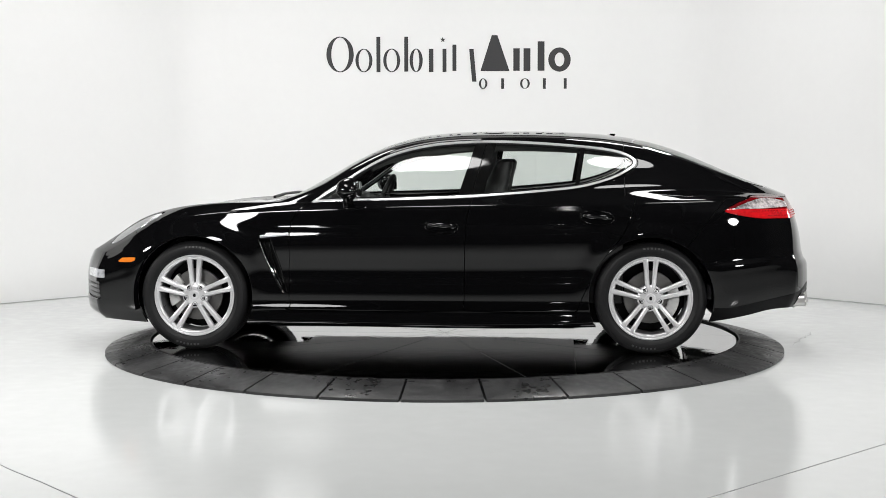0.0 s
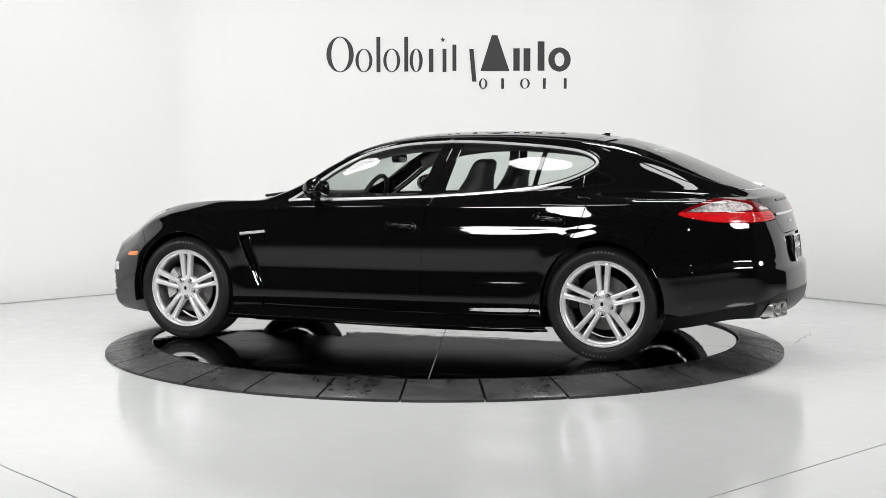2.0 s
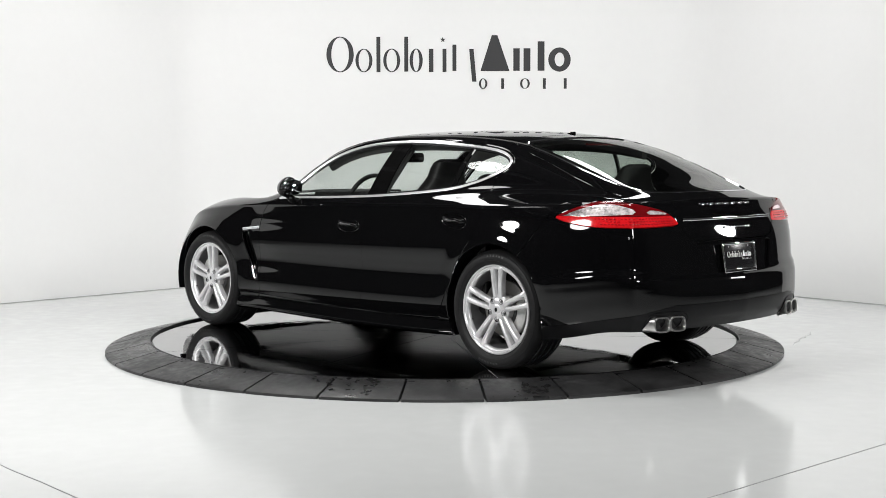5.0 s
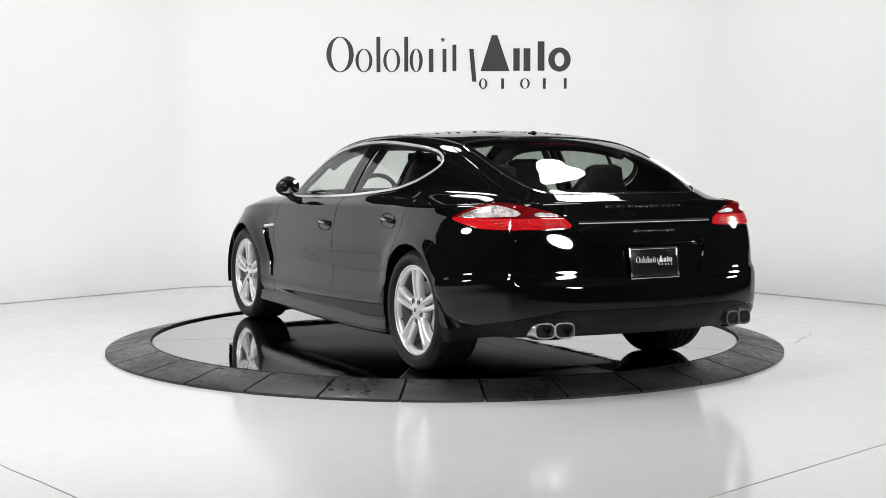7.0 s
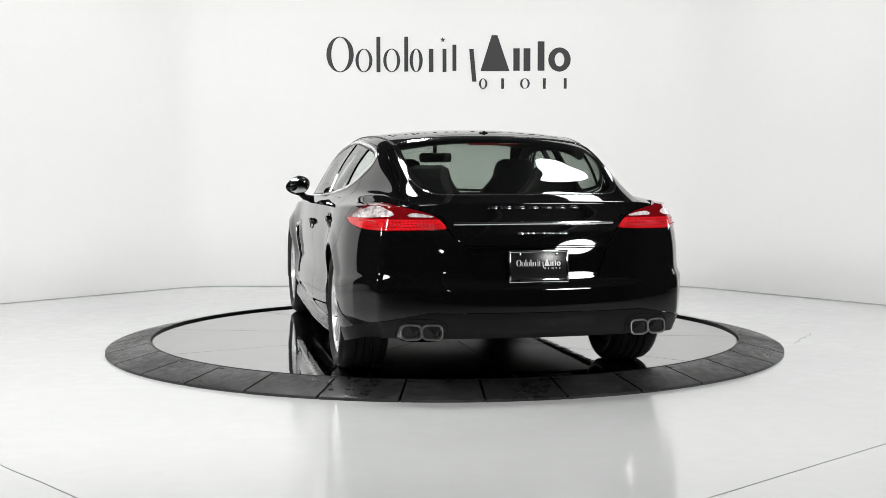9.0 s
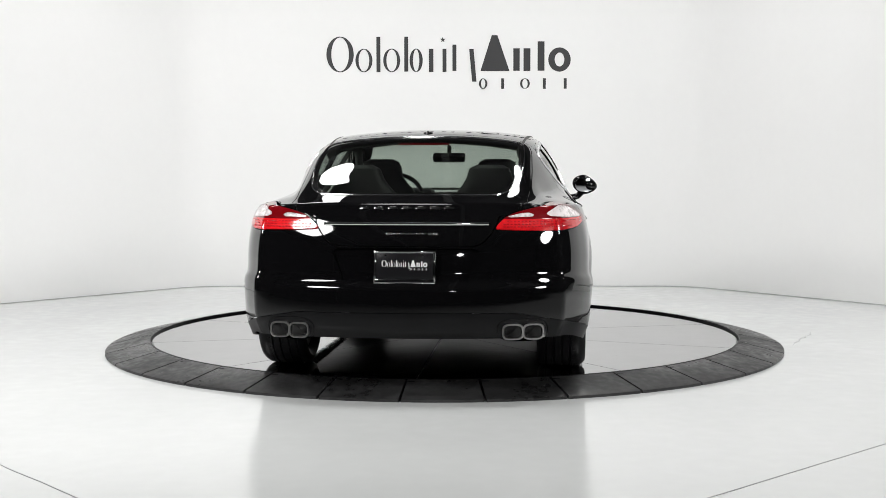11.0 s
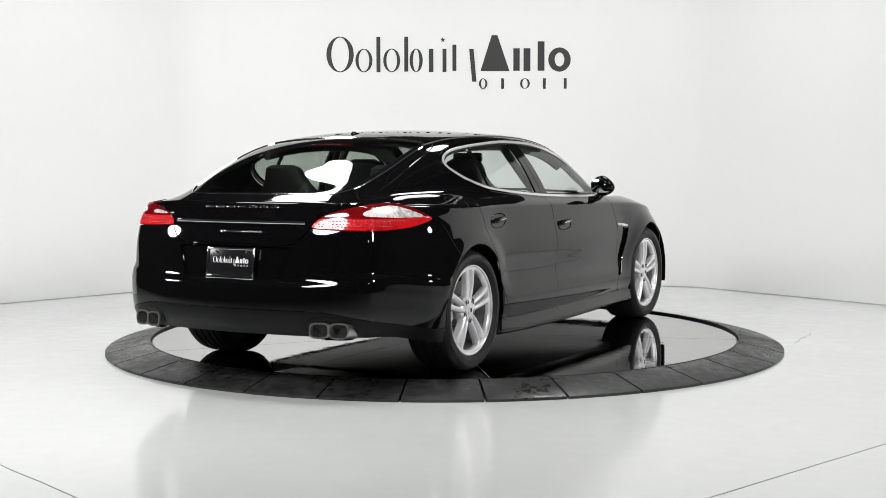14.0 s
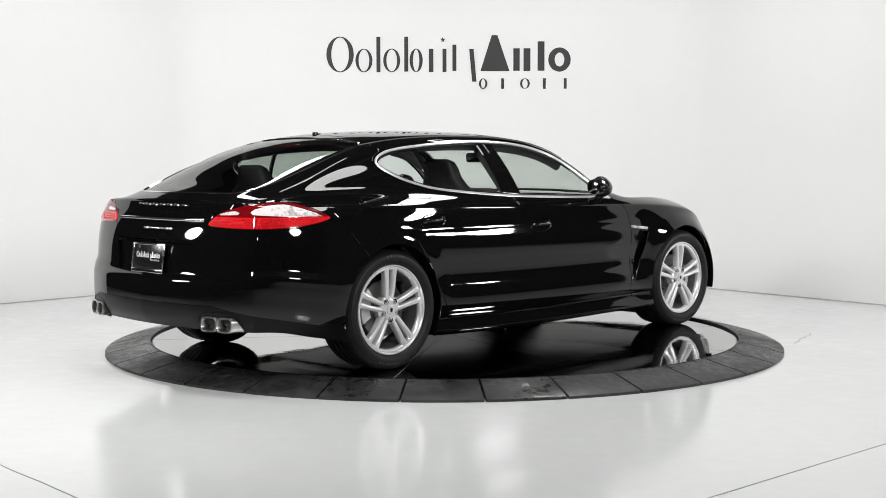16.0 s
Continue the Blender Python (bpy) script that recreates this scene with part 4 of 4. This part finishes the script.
def vents(car):
    edge = [(-1.04, .722), (-.962, .726), (-.905, .56), (-.855, .385), (-.88, .377), (-.972, .54)]

    def rim():
        pts = []
        poly = closed(edge, (0, 1, 3, 4), 6)
        for x, z in poly:
            q, n = skin_at(x, -.95, z)
            pts.append(q + n * .001)
        return tube_bm(pts, .004, 8, True)
    twin("vent_rim", rim, M_GLOSSB, car, "gloss black rim of the wing vent")

    def blade(k):
        def make():
            a, b = Vector((-1.03 + k * .028, 0, .705)), Vector((-.885 + k * .008, 0, .395))
            pts = []
            for i in range(9):
                p = a.lerp(b, i / 8)
                p.x -= .012 * math.sin(math.pi * i / 8)
                q, n = skin_at(p.x, -.95, p.z)
                pts.append(q - n * (-.003 + .012 * k))
            return tube_bm(pts, .0032, 6, flat=1.2)
        return make
    for k in range(3):
        twin("vent_blade", blade(k), M_GLOSSB if k else M_CHROME, car, "" if k else "bright strip along the vent")

    def lamp():
        pts = []
        for i in range(7):
            x = -1.03 + .185 * i / 6
            q, n = skin_at(x, -.95, .738 + .003 * i)
            pts.append(q + n * .001)
        return tube_bm(pts, .010, 10, flat=.6)
    twin("side_repeater", lamp, M_LAMP, car, "clear side repeater lamp")


def tail(car):
    q, n = skin_at(2.5, 0, .895, False)
    pts = []
    for i in range(25):
        y = -.44 + .88 * i / 24
        q, n = skin_at(2.45, -abs(y), .893, False)
        pts.append(Vector((q.x, y, .893)) + Vector((n.x, 0, n.z)) * .004)
    part("tailgate_strip", tube_bm(pts, .0085, 8, flat=.7), M_CHROME, car, "bright strip across the tailgate")
    # badges as plain bars
    for y, w, z, h in [(-.225 + .0755 * k, .052, .976, .014) for k in range(7)]:
        q, n = skin_at(2.42, -abs(y), z, False)
        n = Vector((n.x, n.y * (1 if y < 0 else -1), n.z))
        part("badge_bar", box_bm(w, .006, h, .002, frame_at(Vector((q.x, y, z)) + n * .003, n)), M_BADGE, car, "plain dark chrome badge bar")
    for y, w, h in ((-.085, .03, .03), (-.05, .022, .016), (-.02, .022, .016), (.01, .022, .016), (.04, .022, .016), (.068, .02, .016), (.092, .018, .016), (.13, .02, .028), (.16, .022, .028)):
        q, n = skin_at(2.44, -abs(y), .842, False)
        n = Vector((n.x, n.y * (1 if y < 0 else -1), n.z))
        part("badge_bar", box_bm(w, .004, h * .45, .0015, frame_at(Vector((q.x, y, .842)) + n * .002, n)), M_CHROME, car, "small bright script badge bar")
    # plate
    q, n = skin_at(2.5, 0, .67, False)
    m = frame_at(q + Vector((n.x, 0, n.z)) * .0 , Vector((n.x, 0, n.z)))
    plate = part("number_plate", box_bm(.305, .006, .152, .002, m @ pose(0, -.002, 0)), M_PLATE, car, "black dealer plate with white bars")
    part("plate_frame", join_bm(*[box_bm(w, .012, h, .003, m @ pose(x, -.004, z)) for w, h, x, z in ((.325, .012, 0, .079), (.325, .022, 0, -.076), (.012, .16, -.157, 0), (.012, .16, .157, 0))]), M_CHROME, plate, "bright plate surround")
    for bm in emblem_shapes(.0024, .0015):
        bmesh.ops.transform(bm, matrix=m @ pose(-.121, -.0055, .0), verts=bm.verts)
        part("plate_bar", bm, M_WHITE, plate, "white print bar")
    part("plate_caption", box_bm(.2, .002, .009, 0, m @ pose(0, -.0105, -.076)), M_PLATE, plate, "dark caption bar")
    for x in (-.1, .1):
        part("plate_screw", lathe_bm([(.0, -.004), (.006, -.003), (.007, .0)], 12, "Y", m=m @ pose(x, -.0055, .062)), M_CHROME, plate)

    # twin tail pipes
    def pipe(y0):
        outer = abs(y0) > .6

        def make():
            bm = bmesh.new()
            rows = []
            for d, rx, rz, sweep in ((.17, .040, .026, .075), (.10, .049, .036, .035), (.02, .055, .042, .004), (-.013, .056, .043, 0), (-.017, .0545, .0415, 0), (-.017, .048, .035, 0), (-.008, .0455, .0325, 0), (.09, .044, .031, 0)):
                ring = []
                for px, pz in ellipse(0, 0, rx, rz, 36, 3.4):
                    y = y0 + px - (sweep if outer and px < 0 else 0)
                    ring.append(bm.verts.new((2.498 - d - .26 * max(-y - .53, 0) - .10 * pz, y, .330 + pz - (.25 * sweep if outer and px < 0 else 0))))
                rows.append(ring)
            for a, b in zip(rows, rows[1:]):
                for k in range(36):
                    bm.faces.new((a[k], a[(k + 1) % 36], b[(k + 1) % 36], b[k])).smooth = True
            return bm
        return make

    # added black plug: the shade deep in the pipe as a flat colour
    def plug(y0):
        return lambda: box_bm(.01, .088, .064, .004, pose(2.478 - .26 * max(-y0 - .53, 0), y0, .330, 0, 0, 14))
    for y0 in (-.57, -.677):
        twin("tail_pipe", pipe(y0), M_PIPE, car, "polished square tail pipe")
        twin("pipe_shade_plug", plug(y0), M_PIPE_SHADE, car, "black plug standing in for the shade inside the tail pipe")

    def shroud():
        bm = bmesh.new()
        rows = []
        for d, rx, rz in ((-.004, .132, .064), (.012, .122, .056), (.05, .116, .052)):
            rows.append([bm.verts.new((skin_at(2.5, -.62 + px * .99, .335 + pz, False)[0].x - d, -.62 + px, .335 + pz)) for px, pz in ellipse(0, 0, rx, rz, 40, 3)])
        for a, b in zip(rows, rows[1:]):
            for k in range(40):
                bm.faces.new((a[k], a[(k + 1) % 40], b[(k + 1) % 40], b[k])).smooth = True
        bm.faces.new(rows[-1])
        return bm
    twin("pipe_shroud", shroud, M_TRIM, car, "black recess round the tail pipes")

    def silencer():
        return box_bm(.5, .42, .12, .04, pose(2.08, -.55, .38))
    twin("silencer", silencer, M_CAST, car, "grey exhaust silencer under the tail")
    # aerial, high brake lamp
    part("roof_aerial", join_bm(lathe_bm([(.03, -.006), (.028, .004), (.0, .007)], 24, m=pose(1.25, 0, Z_C(1.25).item())), box_bm(.04, .014, .012, .004, pose(1.262, 0, Z_C(1.25).item() + .006))), M_GLOSSB, car, "small black roof aerial")
    part("high_brake_lamp", box_bm(.02, .3, .010, .003, pose(1.50, 0, 1.325, 0, 12, 0)), M_DEEPRED, car, "narrow red high brake lamp")
    part("wiper", tube_bm([(-1.0, -.62, .985), (-.99, -.3, 1.0), (-.98, .1, 1.0), (-.985, .55, .985)], .01, 6), M_TRIM, car, "black windscreen wiper")
    # light-emitting rows inside the tail lamp lens
    def led_row(phi0, phi1, z, count):
        def make():
            out = []
            for k in range(count):
                a = radians(phi0 + (phi1 - phi0) * k / (count - 1))
                r = 1.0
                x, y = 1.3 + r * math.cos(a), -r * math.sin(a)
                best = None
                ok = BODY[(BODY[:, 1] < 0) & (BODY[:, 0] > 1.6) & (np.abs(BODY[:, 2] - z) < .03)]
                ang = np.arctan2(-ok[:, 1], ok[:, 0] - 1.3)
                v = ok[np.argmin(np.abs(ang - a) + np.abs(ok[:, 2] - z) * 2)]
                d = math.hypot(v[0] - 1.3, v[1])
                q = Vector((1.3 + d * math.cos(a), -d * math.sin(a), z))
                out.append(box_bm(.012, .005, .006, .0015, frame_at(q + Vector(v[3:]) * .0045, Vector(v[3:]))))
            return join_bm(*out)
        return make
    for z, p0, p1, c in ((.877, 25, 44, 24), (.891, 25, 47, 26), (.905, 26, 48, 26)):
        hang(twin("lamp_lens_row", led_row(p0, p1, z, c), M_REDLED, car, "raised rows of small red optics"), LAMPS["tail"])


def fuel_flap(car):
    """The round seam of the filler flap, on the right rear wing alone."""
    q, n = skin_at(1.56, -.88, .985)
    m = frame_at(q, n)
    pts = []
    for k in range(48):
        a = 2 * math.pi * k / 48
        p = m @ Vector((.085 * math.cos(a), 0, .07 * math.sin(a)))
        r, w = skin_at(p.x, p.y, p.z)
        pts.append((r.x, -r.y, r.z))
    part("fuel_flap_seam", tube_bm(pts, .0016, 6, True), M_TRIM, car, "round seam of the fuel flap")


def interior(car):
    # floor pan, cabin lining, dash
    part("floor_pan", join_bm(box_bm(3.4, 1.30, .15, .02, pose(-.25, 0, .235)), box_bm(2.02, 1.66, .13, .02, pose(0, 0, .208)), box_bm(.36, 1.2, .1, .02, pose(2.05, 0, .36)), box_bm(.36, .9, .1, .02, pose(-1.96, 0, .25))), M_TRIM, car, "black floor pan")
    twin("door_lining", lambda: box_bm(2.1, .05, .62, .015, pose(.25, -.82, .62)), M_LEATHER, car, "black inner door lining")
    part("dashboard", join_bm(box_bm(.5, 1.56, .16, .06, pose(-.72, 0, .89)), box_bm(.22, .5, .10, .04, pose(-.52, -.38, .965)), box_bm(1.2, .28, .35, .05, pose(-.05, 0, .58))), M_LEATHER, car, "black dashboard and centre console")
    part("bulkhead", box_bm(.06, 1.6, .6, .02, pose(-.98, 0, .62)), M_TRIM, car)
    part("luggage_cover", join_bm(box_bm(.62, 1.12, .03, .01, pose(1.85, 0, .985)), box_bm(.05, 1.2, .5, .02, pose(1.52, 0, .75)), box_bm(.5, 1.15, .4, .02, pose(1.85, 0, .72))), M_LEATHER, car, "black luggage cover")
    ys = np.linspace(-1, 1, 15)
    xs = np.linspace(-.02, 1.36, 22)
    verts = [(x, y * (Y_R(x).item() - .03), Z_C(x).item() - .05 - (Z_C(x).item() - Z_R(x).item()) * abs(y) ** 2.2) for x in xs for y in ys]
    n = len(ys)
    faces = [(i * n + j, i * n + j + 1, (i + 1) * n + j + 1, (i + 1) * n + j) for i in range(len(xs) - 1) for j in range(n - 1)]
    part("headliner", mesh_of("headliner", verts, faces, M_HEADLINER), M_HEADLINER, car, "grey headliner")
    rail = [(x, -(Y_R(x).item() - .035), Z_R(x).item() - .045) for x in np.linspace(-.35, 1.4, 20)]
    twin("roof_rail_lining", lambda: tube_bm(rail, .05, 10, flat=.6), M_HEADLINER, car, "grey padded lining under the roof edge")
    ring = [(-.30 + .07 * math.sin(a), -.38 + .18 * math.cos(a), .955 + .165 * math.sin(a)) for a in np.linspace(0, 2 * math.pi, 40, endpoint=False)]
    sw = part("steering_wheel", tube_bm(ring, .016, 10, True), M_LEATHER, car, "black leather steering wheel")
    part("wheel_boss", join_bm(box_bm(.05, .14, .10, .02, pose(-.31, -.38, .95, 0, -23, 0)), box_bm(.02, .34, .035, .006, pose(-.31, -.38, .95, 0, -23, 0)), box_bm(.3, .05, .05, .01, pose(-.45, -.38, .93))), M_LEATHER, sw)
    part("inside_mirror", join_bm(box_bm(.035, .24, .07, .02, pose(-.26, 0, 1.245)), box_bm(.03, .03, .09, .008, pose(-.28, 0, 1.29))), M_GLOSSB, car, "black inside mirror")

    def seat(x, y, lean, high):
        base = part("seat", join_bm(box_bm(.52, .52, .16, .06, pose(x - .26, y, .52)), box_bm(.5, .09, .22, .04, pose(x - .26, y - .24, .53)), box_bm(.5, .09, .22, .04, pose(x - .26, y + .24, .53))), M_LEATHER, car, "black leather seat")
        back = bmesh.new()
        rows = []
        for z, w, d in ((.50, .24, .09), (.62, .265, .10), (.78, .27, .10), (.92, .255, .095), (1.02, .215, .085), (1.08, .165, .075), (1.12, .14, .07), (high - .06, .135, .065), (high - .02, .12, .055), (high, .08, .03)):
            cx = x + (z - .5) * math.tan(radians(lean))
            rows.append([back.verts.new((cx + px, y + py, z)) for px, py in ellipse(0, 0, d, w, 24, 3.2)])
        for a, b in zip(rows, rows[1:]):
            for k in range(24):
                back.faces.new((a[k], a[(k + 1) % 24], b[(k + 1) % 24], b[k])).smooth = True
        back.faces.new(rows[0])
        back.faces.new(rows[-1])
        part("seat_back", back, M_LEATHER, base, "tall seat back with built-in headrest")
    for y in (-.39, .39):
        seat(.27, y, 20, 1.235)
        seat(1.20, y, 22, 1.20)
    twin("pillar_lining", lambda: box_bm(.07, .03, .36, .01, pose(.37, -.715, 1.16, -33, 13, 0)), M_HEADLINER, car)


M_PIPE_SHADE = material("pipe_shade_black", (.004, .004, .004), .8)
M_MARK = material("pale_rubber_marking", (.045, .045, .046), .6, grain=.2, scale=80)
M_REDLED = material("deep_red_optics", (.35, .004, .008), .15, coat=.5)
studio()
wall_emblem()
turntable()
disc = turntable_disc()
car = new("car")
tagged(car, "gloss black four-door fastback car on silver wheels", "car")
car_body(car)
wheels(car)
handles(car)
mirrors(car)
vents(car)
tail(car)
fuel_flap(car)
interior(car)
motions()
